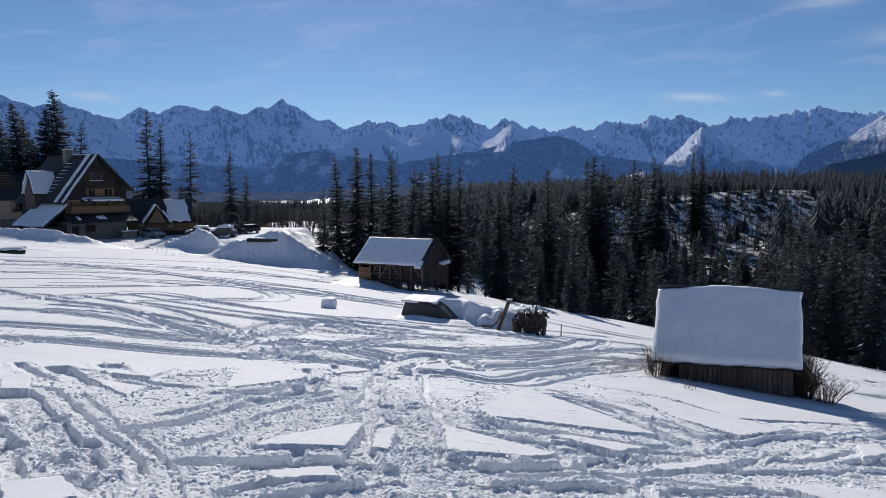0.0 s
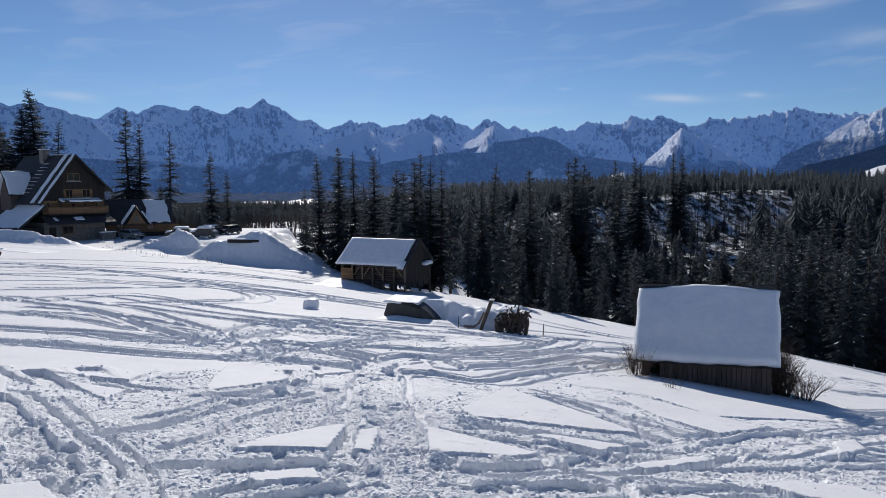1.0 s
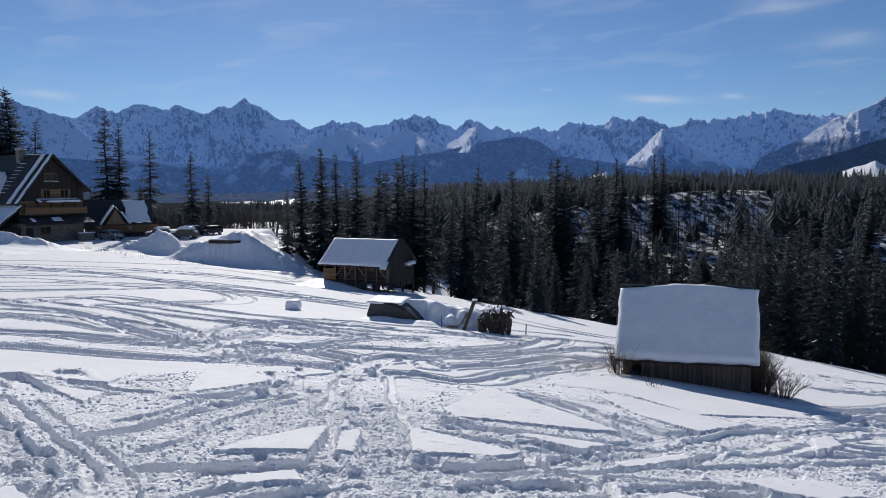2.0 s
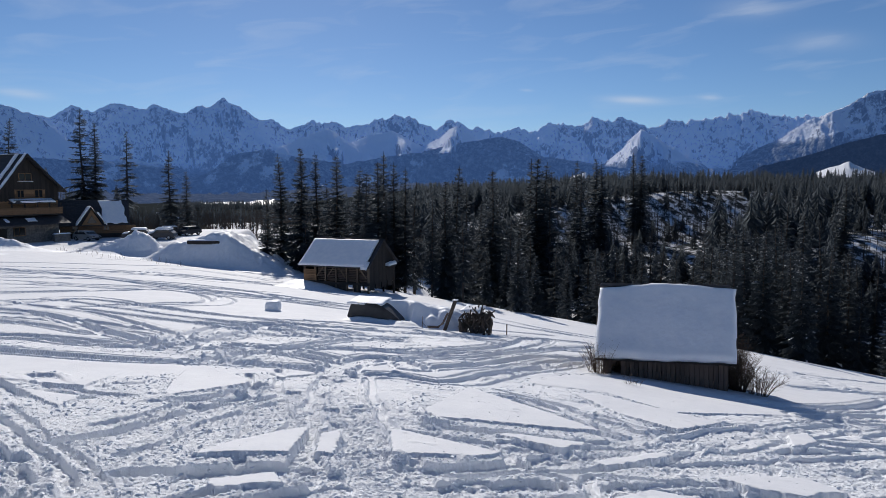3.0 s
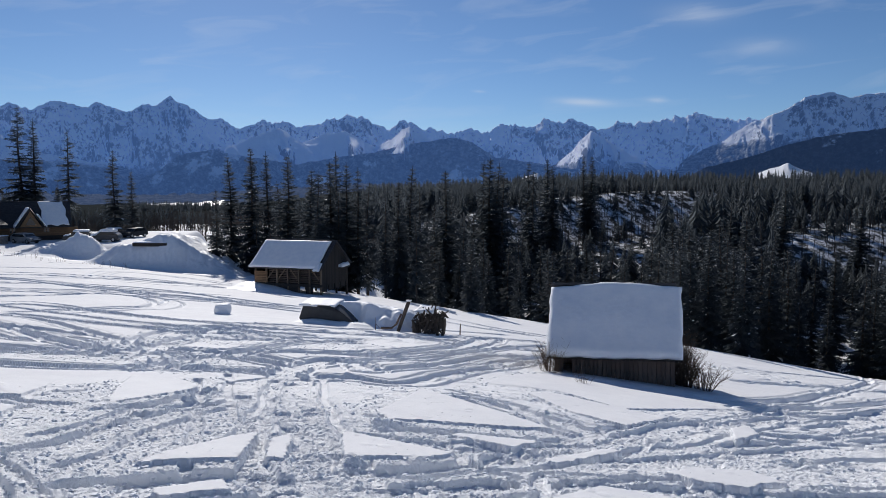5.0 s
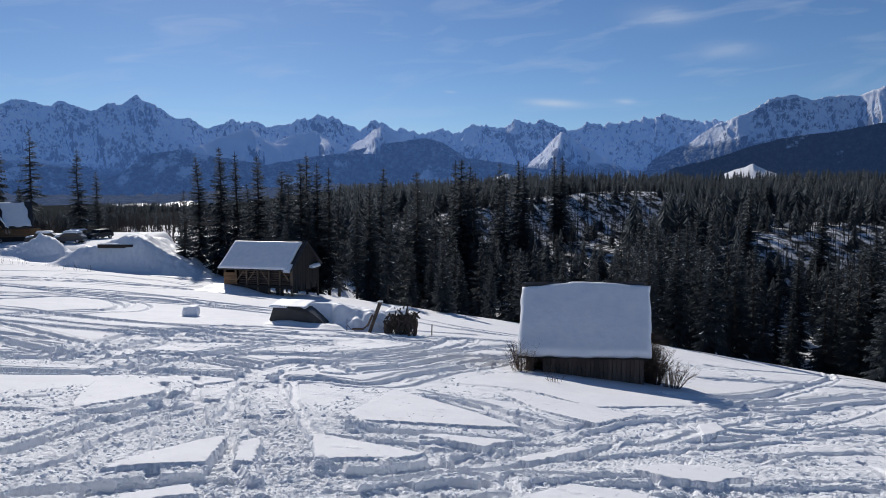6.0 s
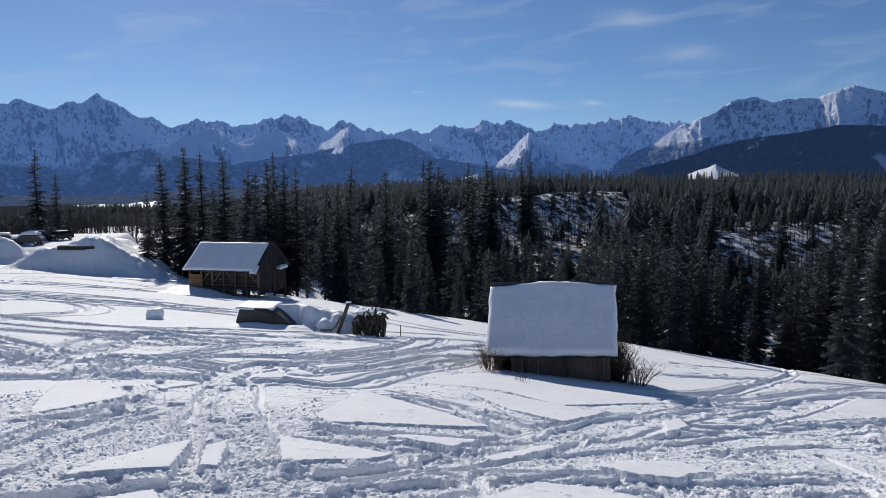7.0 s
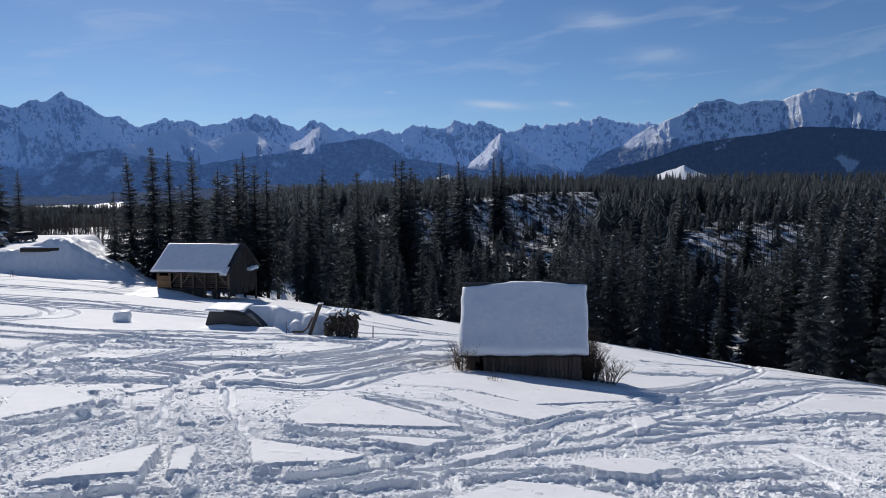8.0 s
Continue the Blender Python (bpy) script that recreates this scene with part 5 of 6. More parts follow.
def brushwood():
    m = WRECK @ pose(6.38, -0.35, -0.15)
    m = place(m.translation.x, m.translation.y, -16.5)
    t = thing("woodpile", m, "heap of dark logs and branches dusted with snow", "woodpile")
    rnd = random.Random(9)
    for i in range(230):
        a, h = rnd.uniform(0, 6.28), rnd.uniform(0.05, 0.95)
        x, y = rnd.uniform(-0.66, 0.66), rnd.uniform(-0.45, 0.6)
        h *= 1.18 - 0.35 * abs(x)
        d = Vector((rnd.uniform(-.7, .7), rnd.uniform(-0.7, 0.7), rnd.uniform(0.2, 1.3))).normalized() * rnd.uniform(0.12, 0.32)
        c = Vector((x, y, h))
        r = rnd.uniform(0.02, 0.055)
        part("log", limb(bmesh.new(), [c - d, c + Vector((rnd.uniform(-.05, .05), 0, rnd.uniform(-.05, .05))), c + d], [r, r * 0.9, r * 0.7], 7), BARK, t)
    for i in range(7):
        x = -0.66 + 1.32 * i / 6
        part("split_log", limb(bmesh.new(), [(x, -0.45, -0.1), (x + rnd.uniform(-.35, .35), -0.3, rnd.uniform(0.5, 0.9))], [0.08, 0.06], 6), BARK, t)
    part("snow_dusting", snow_sheet((-0.62, -0.3, 1.0), (0.9, 0, 0), (0, 0.9, 0.1), 0.14, 4.0, 0.0, 18, 14, 0.25), SNOW, t)
    p = WRECK @ pose(5.05, -0.75, 0)
    s = thing("leaning_post", place(p.translation.x, p.translation.y, -16.5), "leaning broken wooden post in the snow", "post")
    part("stem", limb(bmesh.new(), [(-0.2, 0, -0.3), (0.12, 0, 0.6), (0.42, 0, 1.42)], [0.08, 0.085, 0.09], 8), BARK, s)
    part("snow_cap", snow_sheet((0.29, -0.12, 1.42), (0.26, 0, 0), (0, 0.24, 0), 0.05, 2.0, 0, 6, 6, 0.02), SNOW, s)
    p = WRECK @ pose(4.75, -0.8, 0)
    s = thing("plank", place(p.translation.x, p.translation.y, -16.5), "bent grey plank sticking out of the drift", "plank")
    part("board", limb(bmesh.new(), [(-0.6, 0, 0.12), (-0.1, 0.02, 0.12), (0.12, 0.05, 0.3), (0.35, 0.1, 0.8)], [0.06, 0.06, 0.055, 0.05], 6), WEATHERED, s)
    p = WRECK @ pose(3.9, -0.85, 0)
    s = thing("branch", place(p.translation.x, p.translation.y), "dry forked branch poking out of snow", "branch")
    part("fork", limb(limb(bmesh.new(), [(0, 0, -0.2), (0.02, 0, 0.55)], [0.02, 0.012], 5), [(0.01, 0, 0.25), (0.22, 0, 0.02)], [0.015, 0.01], 5), TWIG, s)


brushwood()


def snow_lump():
    m = place(-6.1, 36.1)
    bm = bmesh.new()
    bmesh.ops.create_icosphere(bm, subdivisions=4, radius=1.0)
    for v in bm.verts:
        x, y, z = v.co
        k = max(abs(x), abs(y), abs(z)) ** 0.55
        v.co = Vector((x / k * 0.40, y / k * 0.4, z / k * 0.30 + 0.2)) * (1 + 0.06 * noise.noise(v.co * 2))
        v.co.x *= 1.1 - 0.25 * v.co.z
    for f in bm.faces:
        f.smooth = True
    o = part("snow_block", bm, SNOW)
    o.matrix_basis = m
    tagged(o, "squared block of packed snow standing on the meadow", "snow")


snow_lump()


# ---- ploughed banks ----
def bank(x, y, x0, x1, y0, y1, shape, label):
    m = pose(x, y, -8.0)

    def heap(u, v):
        full = shape(u, v)
        full = full + (fractal((u + x) / 2.6, v / 2.6, 3, 8, 0.5) * 0.30 + fractal((u + 0.5 * v) / 0.5, (v - 0.5 * u) / 1.1, 3, 9, 0.6) * 0.16 + fractal(u / 0.45, v / 0.45, 2, 19, 0.6) * 0.12) * smooth(0.1, 0.9, full)
        return np.maximum(full + meadow(u + x, v + y) - land(u + x, v + y), -0.3)

    o = mound("snow_bank", x0, x1, y0, y1, heap, m, None, 190, 150, material=LUMPY)
    tagged(o, label, "snow bank", "ploughed snow banks")


def ragged_heap(u, v):
    return bump(u, v, 0.7, 0.0, 2.3, 2.6, 2.3) + bump(u, v, 3.0, 0.0, 2.2, 2.4, 1.5) + bump(u, v, -2.8, 0.5, 2.6, 2.4, 1.3) + bump(u, v, 0.3, 0.5, 0.5, 0.5, 0.5)


def long_ramp(u, v):
    return 4.1 * (0.66 + 0.34 * smooth(-5, 3, u)) * smooth(-6.4, -2.4, v + 0.25 * u) * np.clip((13.2 - u) / 8.8, 0, 1) * smooth(-7.5, -2.0, u) + bump(u, v, 3.8, -1.0, 2.0, 1.6, 0.5) - bump(u, v, -1.5, -1.0, 3.5, 5.0, 0.6)


def yard_heap(u, v):
    w = v - 0.55 * u
    return 1.5 * np.exp(-np.abs((u + 1.0) / 8.5) ** 4 - np.abs(w / 1.7) ** 1.3) + bump(u, w, -5.0, 0.5, 2.0, 2.0, 0.35) + bump(u, w, 3.2, 0.3, 2.2, 2.0, 0.3)


bank(-50.5, 81.5, -12, 11, -12, 12, yard_heap, "bluish shaded bank of shovelled snow before the chalet")
bank(-35, 96, -8, 8, -8, 9, ragged_heap, "ragged ploughed heap of snow beside the parking place")
bank(-24.5, 90, -8, 15, -11, 12, long_ramp, "long ploughed snow bank sloping down to the barn")


# ---- small things on the snow ----
def weeds(x, y, n, h, seed):
    rnd = random.Random(seed)
    t = thing("dry_weed", place(x, y), "dry grass stems standing out of the snow", "grass", "dry weeds on the meadow")
    for i in range(n):
        a = Vector((rnd.uniform(-1.6, 1.6), rnd.uniform(-0.8, 0.8), -0.15))
        e = a + Vector((rnd.uniform(-.25, .25), rnd.uniform(-.2, .2), h * rnd.uniform(0.5, 1)))
        part("stem", limb(bmesh.new(), [a, a.lerp(e, 0.6) + Vector((0.04, 0, 0)), e], [0.012, 0.010, 0.006], 3), TWIG, t)


for k, (x, y) in enumerate(((-25.0, 79.5), (-28.5, 84.0), (-33.5, 84.0), (-38.0, 88.0), (-41.5, 91.0))):
    weeds(x, y, 12, 0.85, k)


def stake(x, y):
    t = thing("stake", place(x, y), "short wooden stake in the snow", "stake")
    part("stick", limb(bmesh.new(), [(0, 0, -0.3), (0.02, 0, 0.55)], [0.03, 0.025], 6), WEATHERED, t)


stake(5.6, 31.9)


def log_heap(x, y):
    rnd = random.Random(12)
    t = thing("log_heap", place(x, y, 20), "heap of logs half covered with snow", "logs")
    for i in range(8):
        c = Vector((rnd.uniform(-0.9, 0.9), rnd.uniform(-0.4, 0.4), rnd.uniform(0.0, 0.18)))
        d = Vector((1, rnd.uniform(-.4, .4), rnd.uniform(-.25, .25))) * rnd.uniform(0.5, 0.9)
        part("log", limb(bmesh.new(), [c - d, c + d], [0.14, 0.11], 9), BARK, t)
    part("snow_cover", snow_sheet((-1.0, -0.3, 0.24), (1.9, 0, 0.05), (0, 0.9, 0.1), 0.2, 3.3, 0, 24, 14, 0.3), SNOW, t)


log_heap(-40.2, 63.5)


def twig(x, y):
    t = thing("twig", place(x, y), "bare thin twig sticking out of snow", "twig")
    part("stem", limb(bmesh.new(), [(-0.12, 0, -0.1), (0, 0, 0.12), (0.16, 0.02, 0.30)], [0.005, 0.004, 0.002], 4), TWIG, t)
    part("offshoot", limb(bmesh.new(), [(0.02, 0, 0.14), (0.02, 0.02, 0.28)], [0.003, 0.0015], 4), TWIG, t)


twig(-3.6, 5.3)


# ---- shrubs ----
def shrub(x, y, h, stems, spread, seed, label):
    rnd = random.Random(seed)
    t = thing("shrub", place(x, y), label, "shrub", "bare shrubs by the hut")
    bm = bmesh.new()
    for i in range(stems):
        a, s = rnd.uniform(0, 6.28), rnd.uniform(0.1, 1)
        d = Vector((math.cos(a) * spread * s, math.sin(a) * spread * s, h * rnd.uniform(0.5, 1)))
        b = Vector((math.cos(a) * 0.12, math.sin(a) * 0.12, -0.15))
        mid = b + d * 0.5 + Vector((0, 0, 0.12 * h))
        limb(bm, [b, mid, b + d], [0.006, 0.0045, 0.0016], 4)
        for j in range(7):
            u = rnd.uniform(0.3, 0.95)
            p = b.lerp(mid, u * 2) if u < 0.5 else mid.lerp(b + d, u * 2 - 1)
            e = p + Vector((rnd.uniform(-1, 1), rnd.uniform(-1, 1), rnd.uniform(0.1, 1))).normalized() * h * rnd.uniform(0.12, 0.3)
            limb(bm, [p, e], [0.0036, 0.0014], 3)
    part("branchwork", bm, TWIG, t)
    return t


shrub(6.15, 19.1, 1.1, 70, 0.5, 1, "leafless brown shrub against the hut")
shrub(5.95, 18.9, 0.8, 20, 0.5, 2, "leafless brown shrub against the hut")
shrub(10.1, 18.6, 1.35, 140, 0.6, 3, "dense leafless shrub beside the hut")
shrub(10.5, 18.2, 0.9, 70, 0.7, 4, "dense leafless shrub beside the hut")
shrub(10.05, 18.95, 1.9, 120, 0.5, 8, "tall leafless shrub beside the hut")
shrub(6.35, 16.9, 0.45, 9, 0.2, 5, "few dry stems standing in snow")


# ---- the chalet and its neighbours ----
def window(parent, x, z, w, h, y=0.0, wood=None):
    """A window on a wall that faces -y: frame with panes and a sill."""
    f = part("window", bmesh.new(), HONEY, parent)
    bm = bmesh.new()
    for x0, x1, z0, z1 in ((-w / 2, w / 2, 0, 0.09), (-w / 2, w / 2, h - 0.09, h), (-w / 2, -w / 2 + 0.09, 0.09, h - 0.09), (w / 2 - 0.09, w / 2, 0.09, h - 0.09), (-0.04, 0.04, 0.09, h - 0.09)):
        box(bm, x + x0, x + x1, y - 0.07, y + 0.02, z + z0, z + z1)
    bm.to_mesh(f.data)
    bm.free()
    for k in (-1, 1):
        part("pane", boxed(x + (k - 1) * w / 4 + 0.05, x + (k + 1) * w / 4 - 0.05, y - 0.03, y - 0.01, z + 0.08, z + h - 0.08), GLASS, f)
    part("sill", boxed(x - w / 2 - 0.1, x + w / 2 + 0.1, y - 0.16, y + 0.0, z - 0.07, z - 0.005), wood or HONEY, f)
    return f


def courses(parent, x0, x1, y0, y1, z0, z1, name, material, n):
    """Boards laid level on a wall that faces -y."""
    h = (z1 - z0) / n
    for i in range(n):
        part(name, boxed(x0, x1, y0, y1 + 0.02 * (i % 2), z0 + h * i + 0.01, z0 + h * (i + 1) - 0.01), material, parent)


def roof_side(parent, name, x_out, z_out, x_top, z_top, y0, y1, rows=14):
    """Overlapping shingle courses from the eave up to the ridge."""
    for i in range(rows):
        a, b = i / rows, (i + 1.15) / rows
        xa, za, xb, zb = x_out + (x_top - x_out) * a, z_out + (z_top - z_out) * a, x_out + (x_top - x_out) * b, z_out + (z_top - z_out) * b
        part(name, prism([(xa, za + 0.10), (xb, zb + 0.05), (xb, zb - 0.05), (xa, za - 0.02)], y0, y1), SHINGLE, parent)


def chalet():
    W, L, eave, ridge = 5.4, 11.5, 5.5, 12.5
    t = thing("chalet", pose(-52.2, 103.0, -6.4, 0, 0, 60), "three-storey dark wooden mountain chalet with steep gable roof", "house")
    part("stone_base", boxed(-4.9, 4.9, 0, L, -1.5, 2.7, 0.05), STONE, t, "rough field-stone ground floor")
    rnd = random.Random(4)
    for i in range(70):
        x, z = rnd.uniform(-4.6, 4.6), rnd.uniform(0.1, 2.5)
        part("stone", boxed(x - rnd.uniform(.15, .35), x + rnd.uniform(.15, .35), -0.05, 0.02, z - rnd.uniform(.08, .18), z + rnd.uniform(.08, .18), 0.03), STONE, t)
    part("timber_body", boxed(-4.8, 4.8, 0.05, L - 0.1, 2.7, eave + 0.3), DARKWOOD, t)
    courses(t, -4.85, 4.85, -0.06, 0.0, 3.9, eave + 0.4, "wall_log", HONEY, 6)
    part("gable", prism([(-4.9, eave), (5.0, eave), (5.0, 7.7), (0, ridge - 0.3)], 0.0, 0.2), DARKWOOD, t)
    for i in range(30):
        x = -4.6 + 9.2 * i / 30
        top = ridge - 0.5 - (ridge - 0.5 - (eave if x < 0 else 7.5)) * abs(x + 0.15) / 5.0
        if top > eave + 0.4:
            part("gable_board", boxed(x + 0.01, x + 0.29, -0.06 - 0.015 * (i % 2), 0.0, eave + 0.3, top), DARKWOOD, t)
    part("back_gable", prism([(-4.9, eave), (5.0, eave), (5.0, 7.7), (0, ridge - 0.3)], L - 0.3, L - 0.1), DARKWOOD, t)
    part("side_wall", boxed(4.8, 5.0, 0.2, L - 0.3, eave, 7.7), DARKWOOD, t)
    roof_side(t, "shingle_course", -W - 0.2, eave - 0.2, 0.05, ridge, -0.9, L + 0.5, 18)
    roof_side(t, "shingle_course", W + 0.5, 7.1, -0.05, ridge, -0.9, L + 0.5, 18)
    for k, low in ((-1, eave), (1, 7.25)):
        part("barge_board", prism([(k * (W + 0.25), low - 0.35), (k * (W + 0.25), low - 0.05), (0, ridge + 0.15), (0, ridge - 0.2)], -1.0, -0.9), DARKWOOD, t)
    part("ridge_snow", snow_sheet((-0.2, 1.2, ridge + 0.05), (0.4, 0, 0), (0, 4.0, 0), 0.08, 5.0, 0, 4, 20, 0.1), SNOW, t)
    up = Vector((W + 0.15, 0, ridge - eave + 0.1))
    for y0, wd in ((-0.85, 0.55), (0.75, 0.85)):
        part("snow_strip", snow_sheet((-W - 0.1, y0 + wd, eave - 0.05), (0, -wd, 0), up, 0.14, 20 + y0, 0, 6, 40, 0.16, 0.10), SNOW, t)
    for i in range(9):
        f = 0.2 + 0.075 * i
        part("snow_guard", boxed(-W + W * f - 0.22, -W + W * f + 0.1, 3.8, 5.2, eave + (ridge - eave) * f + 0.12, eave + (ridge - eave) * f + 0.2, 0.02), SNOW, t)
    part("chimney", boxed(-0.9, 0.1, 5.6, 6.6, ridge - 2.2, ridge + 0.9, 0.03), STONE, t)
    part("chimney_cap", boxed(-1.0, 0.2, 5.5, 6.7, ridge + 0.9, ridge + 1.02), SNOW, t)
    window(t, 0.0, 8.7, 1.9, 1.15, -0.09)
    courses(t, -1.6, 2.9, -0.10, -0.07, 6.2, 7.5, "window_band", HONEY, 4)
    window(t, -0.8, 6.3, 1.1, 1.15, -0.12)
    window(t, 1.9, 6.3, 1.3, 1.2, -0.12)
    part("window_snow", snow_sheet((-1.1, -0.3, 8.62), (2.2, 0, 0), (0, 0.22, 0), 0.09, 33, 0, 14, 4, 0.03), SNOW, t)
    part("bay_roof", prism([(-2.6, 5.5), (3.9, 5.5), (3.6, 6.0), (-2.3, 6.0)], -1.1, 0.0), SHINGLE, t)
    part("bay_snow", snow_sheet((-2.5, -1.15, 5.62), (6.3, 0, 0), (0, 1.1, 0.45), 0.22, 31, 0, 36, 8, 0.2), SNOW, t)
    part("balcony_floor", boxed(-4.6, 4.9, -1.0, 0.0, 3.75, 3.92), DARKWOOD, t)
    for i in range(4):
        part("balcony_board", boxed(-4.6, 4.9, -1.03, -0.97, 3.95 + 0.25 * i, 4.17 + 0.25 * i), HONEY, t)
    for i in range(6):
        part("balcony_post", boxed(-4.6 + 1.86 * i, -4.45 + 1.86 * i, -1.02, -0.88, 3.9, 5.55), DARKWOOD, t)
    part("pent_roof", prism([(-2.2, 2.55), (0.0, 3.75), (0.0, 3.6), (-2.2, 2.42)], -5.3, 5.2), SHINGLE, t).matrix_basis = pose(0, 0, 0, 0, 0, 90)
    for x, wd in ((-4.0, 0.5), (-0.9, 1.4)):
        part("pent_snow", snow_sheet((x, -1.7, 2.95), (wd, 0, 0), (0, 0.8, 0.43), 0.1, 40 + x, 0, 8, 8, 0.12), SNOW, t)
    window(t, -1.2, 0.9, 1.7, 1.2, -0.05)
    part("doorway", boxed(-4.0, -3.0, -0.06, 0.0, 0.0, 2.0), DARKWOOD, t)
    part("terrace_wall", boxed(2.6, 5.0, -2.4, -1.9, -1.0, 0.9, 0.05), STONE, t)
    part("terrace_snow", snow_sheet((2.5, -2.45, 0.9), (2.6, 0, 0), (0, 0.6, 0), 0.16, 44, 0, 14, 6, 0.08), SNOW, t)
    lean = part("lean_to_roof", prism([(-8.5, 2.1), (-4.7, 5.1), (-4.7, 4.95), (-8.5, 1.95)], -0.6, 7.0), SHINGLE, t)
    part("lean_to_snow", snow_sheet((-8.6, 7.0, 2.12), (0, -7.6, 0), (3.9, 0, 3.05), 0.25, 51, 0, 40, 26, 0.2, 0.06), SNOW, lean)
    part("lean_to_wall", boxed(-7.9, -4.8, -0.1, 6.6, -1.5, 2.1), DARKWOOD, t)
    part("side_dormer", boxed(-6.0, -2.2, 5.5, 8.1, 4.5, 7.4), WEATHERED, t, "wooden side gable")
    part("side_gable", prism([(5.5, 7.4), (8.1, 7.4), (6.8, 9.8)], 2.0, 6.0), WEATHERED, t).matrix_basis = pose(0, 0, 0, 0, 0, 90)
    for k in (-1, 1):
        part("dormer_roof", prism([(6.8 + k * 1.7, 6.7), (6.8, 10.1), (6.8, 9.9), (6.8 + k * 1.7, 6.5)], 1.0, 6.5), SHINGLE, t).matrix_basis = pose(0, 0, 0, 0, 0, 90)
    part("dormer_snow", snow_sheet((-6.5, 5.05, 6.75), (4.0, 0, 0), (0, 1.65, 3.3), 0.12, 62, 0, 20, 16, 0.2, 0.05), SNOW, t)
    part("dormer_snow", snow_sheet((-6.5, 8.55, 6.75), (4.6, 0, 0), (0, -1.7, 3.4), 0.2, 61, 0, 20, 16, 0.2, 0.05), SNOW, t)
    return t


chalet()


def annex():
    t = thing("annex", pose(-46.6, 111.8, -6.0, 0, 0, 21), "low wooden annex with shingle roof and snowy dormer", "house")
    L, run = 10.0, 3.2
    part("log_body", boxed(-L / 2 + 0.3, L / 2 - 0.3, 0, 2 * run, -1.0, 1.7), DARKWOOD, t)
    courses(t, -L / 2 + 0.3, L / 2 - 0.3, -0.06, 0.0, 0.1, 1.7, "wall_log", HONEY, 6)
    for i in range(12):
        a, b = i / 12, (i + 1.15) / 12
        part("shingle_course", prism([(-0.7 + (run + 0.7) * a, 1.35 + 3.9 * a + 0.1), (-0.7 + (run + 0.7) * b, 1.35 + 3.9 * b + 0.05), (-0.7 + (run + 0.7) * b, 1.35 + 3.9 * b - 0.04), (-0.7 + (run + 0.7) * a, 1.35 + 3.9 * a)], -L / 2 - 0.2, L / 2 + 0.2), SHINGLE, t).matrix_basis = pose(0, 0, 0, 0, 0, 90)
    part("back_roof", prism([(run - 0.1, 5.3), (2 * run + 0.7, 1.4), (2 * run + 0.7, 1.3), (run - 0.1, 5.15)], -L / 2 - 0.2, L / 2 + 0.2), SHINGLE, t).matrix_basis = pose(0, 0, 0, 0, 0, 90)
    part("roof_snow", snow_sheet((1.6, -0.6, 1.66), (3.4, 0, 0), (-0.9, 3.5, 3.55), 0.07, 71, 0, 24, 24, 0.35, 0.08), SNOW, t)
    part("dormer", prism([(-1.6, 1.5), (1.2, 1.5), (-0.2, 3.9)], -0.7, 1.6), HONEY, t)
    for k in (-1, 1):
        part("dormer_roof", prism([(-0.2 + k * 2.0, 1.3), (-0.2, 4.3), (-0.2, 4.1), (-0.2 + k * 2.0, 1.1)], -1.0, 2.2), SHINGLE, t)
    part("dormer_snow", snow_sheet((-2.2, 1.6, 1.4), (0, -2.6, 0), (1.95, 0, 2.9), 0.42, 73, 0, 16, 16, 0.15, 0.08), SNOW, t)
    part("dormer_snow", snow_sheet((1.8, -1.0, 1.4), (0, 2.6, 0), (-1.3, 0, 1.95), 0.22, 74, 0, 16, 16, 0.25, 0.08), SNOW, t)
    part("dormer_glass", prism([(-0.9, 1.8), (0.5, 1.8), (-0.2, 3.0)], -0.74, -0.70), GLASS, t)
    window(t, 1.8, 0.55, 0.9, 0.8, -0.08)
    window(t, -2.6, 0.55, 0.9, 0.8, -0.08)
    part("gateway", boxed(L / 2 - 0.3, L / 2 + 1.1, 0.3, 0.5, -0.3, 1.3), HONEY, t)
    return t


annex()


def cottage():
    t = thing("log_cottage", pose(-72.2, 112.0, -5.6, 0, 0, 34), "light log cottage with wide shingle roof", "house")
    part("stone_base", boxed(-5, 4.4, 0, 8, -1.5, 1.6, 0.05), STONE, t)
    courses(t, -5, 4.4, -0.08, 0.05, 1.6, 5.2, "wall_log", PALE, 12)
    part("log_body", boxed(-5, 4.38, 0.05, 8, 1.6, 5.2), PALE, t)
    window(t, 2.2, 2.8, 2.2, 1.7, -0.1, DARKWOOD)
    window(t, -2.4, 2.8, 1.4, 1.5, -0.1, DARKWOOD)
    roof = prism([(-1.5, 4.9), (4.0, 9.4), (4.0, 9.2), (-1.5, 4.7)], -6.0, 6.6)
    part("eave_roof", roof, SHINGLE, t).matrix_basis = pose(0, 0, 0, 0, 0, 90)
    part("back_roof", prism([(4.0, 9.4), (9.5, 4.9), (9.5, 4.7), (4.0, 9.2)], -6.0, 6.6), SHINGLE, t).matrix_basis = pose(0, 0, 0, 0, 0, 90)
    for i in range(7):
        part("roof_board", boxed(-6.4, 2.6 - 0.25 * i, 0.95 + 0.42 * i, 1.35 + 0.42 * i, 7.0 + 0.345 * i, 7.12 + 0.345 * i), HONEY, t)
    return t


PALE = wood_material("pale_logs", (0.42, 0.33, 0.23), (0.68, 0.57, 0.43), (0.06, 1, 1))
cottage()


# ---- parked cars ----
PAINT = {"silver": plain_material("silver_paint", (0.42, 0.43, 0.44), 0.3, 0.05, 2, 0.6, 0.0), "dark": plain_material("dark_paint", (0.03, 0.035, 0.045), 0.3, 0.1, 2, 0.3, 0.0)}
RUBBER = plain_material("tyre_rubber", (0.02, 0.02, 0.02), 0.9)


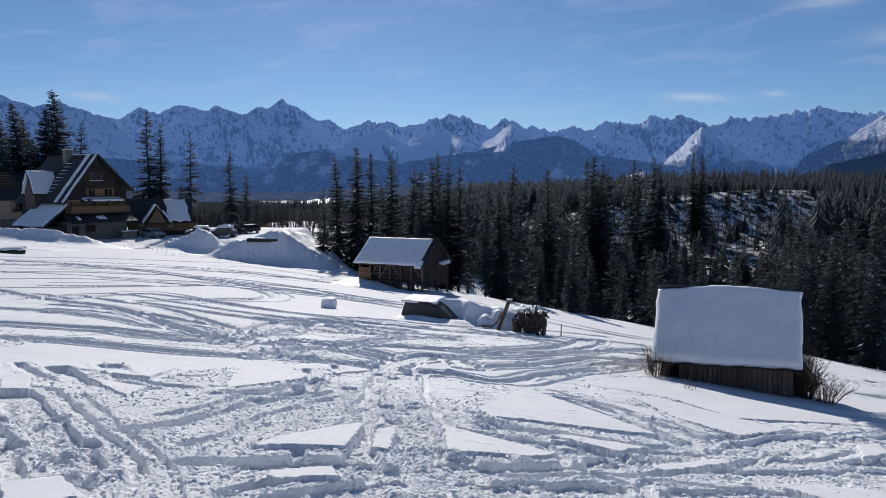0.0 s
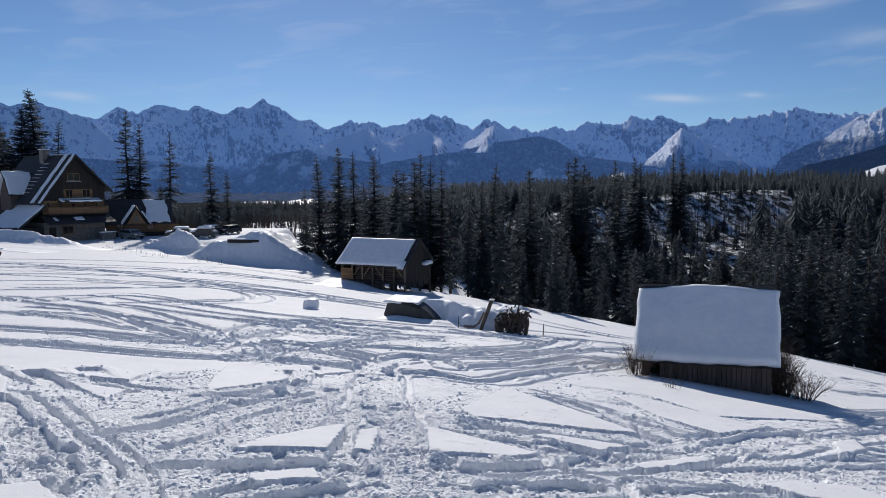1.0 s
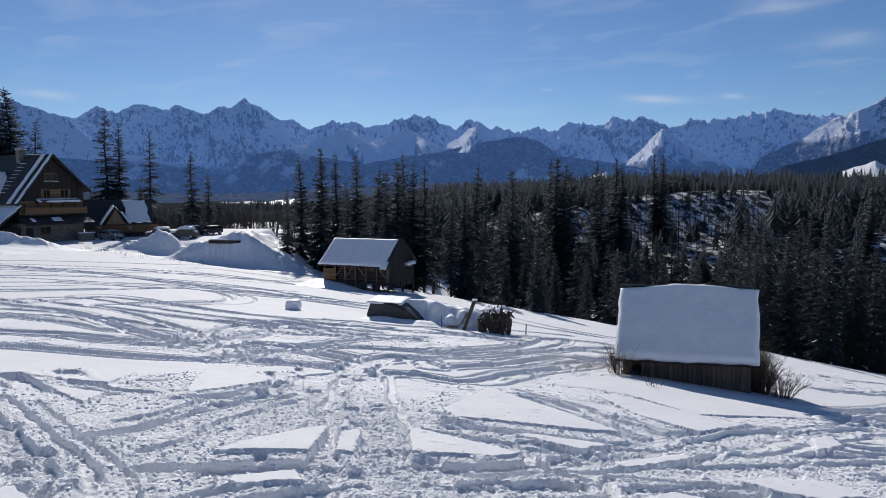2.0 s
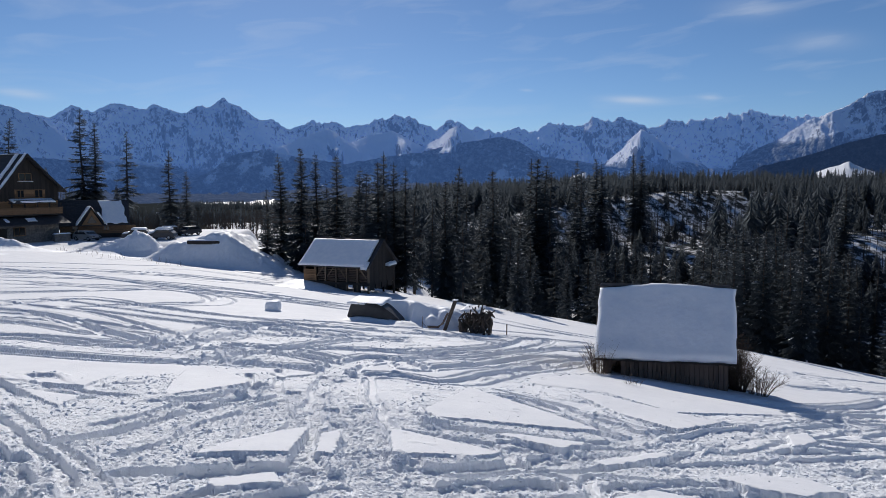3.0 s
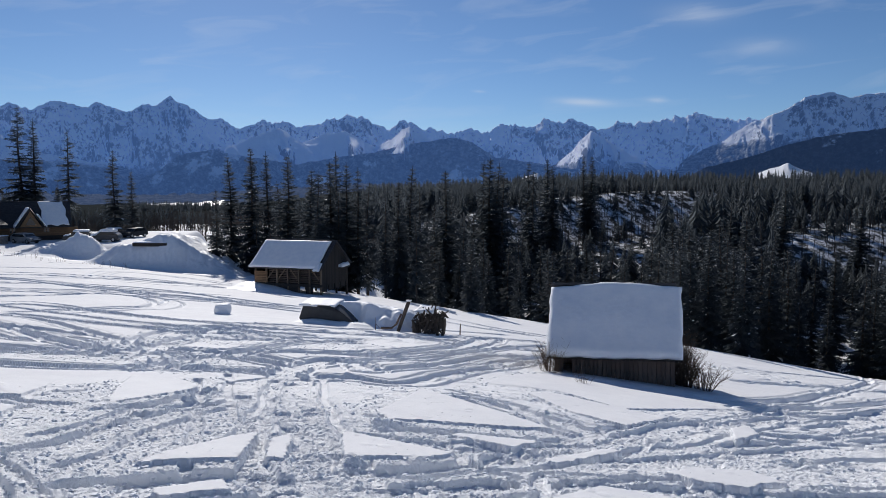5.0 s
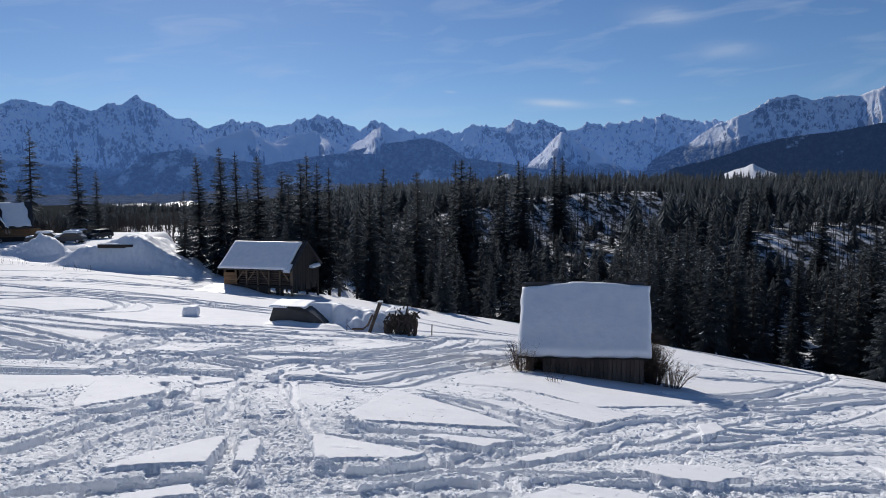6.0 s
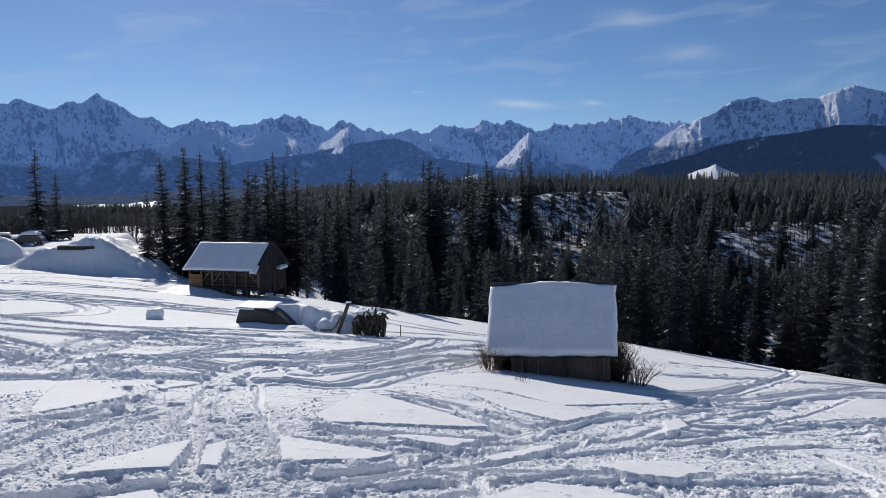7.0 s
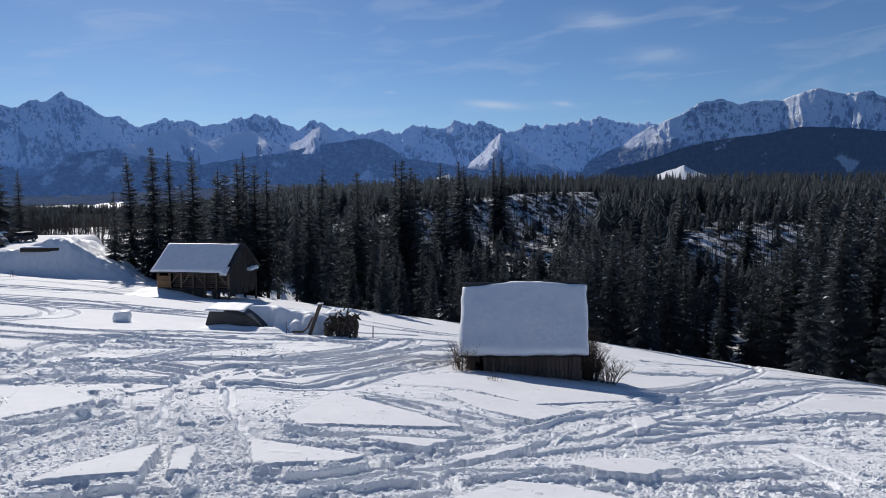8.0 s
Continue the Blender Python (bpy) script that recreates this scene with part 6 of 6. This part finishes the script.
def car(x, y, rz, paint, snow, label, dz=0.0):
    t = thing("car", place(x, y, rz, dz), label, "car", "cars parked by the chalet")
    side = [(-2.1, 0.35), (-2.15, 0.75), (-1.2, 0.95), (-0.6, 1.45), (1.3, 1.5), (2.0, 1.0), (2.1, 0.45), (2.0, 0.3), (-2.0, 0.28)]
    bm = prism(side, -0.85, 0.85)
    bmesh.ops.bevel(bm, geom=bm.edges[:], offset=0.07, segments=2, affect="EDGES")
    part("body", bm, PAINT[paint], t)
    for k in (-1, 1):
        part("side_window", prism([(-0.95, 0.98), (-0.5, 1.36), (1.2, 1.40), (1.6, 1.02)], k * 0.862 - 0.01, k * 0.862 + 0.01), GLASS, t)
    part("windscreen", boxed(-0.01, 0.01, -0.7, 0.7, 0.02, 0.62), GLASS, t).matrix_basis = pose(-1.22, 0, 0.94, 0, 50, 0)
    for wx in (-1.3, 1.3):
        for k in (-1, 1):
            w = part("wheel", limb(bmesh.new(), [(wx, k * 0.62, 0.32), (wx, k * 0.86, 0.32)], [0.33, 0.33], 18), RUBBER, t)
            part("rim", limb(bmesh.new(), [(wx, k * 0.86, 0.32), (wx, k * 0.875, 0.32)], [0.2, 0.18], 12), PAINT["silver"], w)
    for k in (-1, 1):
        part("headlight", boxed(-2.17, -2.08, k * 0.55 - 0.16, k * 0.55 + 0.16, 0.62, 0.76, 0.02), GLASS, t)
    part("bumper", boxed(-2.2, -2.0, -0.8, 0.8, 0.32, 0.5, 0.03), RUBBER, t)
    if snow:
        part("roof_snow", snow_sheet((-0.7, -0.82, 1.46), (2.1, 0, 0), (0, 1.64, 0), snow, x, 0, 20, 14, 0.05, 0.02), SNOW, t)
        part("bonnet_snow", snow_sheet((-2.0, -0.78, 0.82), (0.95, 0, 0.16), (0, 1.56, 0), snow * 0.7, x + 3, 0, 12, 12, 0.05, 0.02), SNOW, t)
    return t


car(-45.6, 106.8, 152, "silver", 0.0, "silver off-road car parked beside the annex")
car(-39.0, 109.0, 10, "dark", 0.3, "dark car under snow on the parking place")
car(-35.0, 108.5, -6, "dark", 0.4, "dark car under snow on the parking place")
car(-36.6, 116.0, 30, "dark", 0.15, "dark car with a snowy roof")
car(-33.4, 117.0, 60, "dark", 0.0, "black car on the parking place")


def trailer():
    t = thing("flat_trailer", pose(-22.6, 86.5, -5.72, 0, 0, -12), "low dark flatbed trailer with snow on its deck", "trailer")
    part("deck", boxed(-2.1, 2.1, -0.9, 0.9, 0.35, 0.55, 0.03), DARKWOOD, t)
    part("side_board", boxed(-2.1, 2.1, -0.95, -0.9, 0.2, 0.62), DARKWOOD, t)
    part("deck_snow", snow_sheet((-2.05, -0.85, 0.56), (4.1, 0, 0), (0, 1.7, 0), 0.16, 90, 0, 24, 12, 0.06), SNOW, t)


trailer()
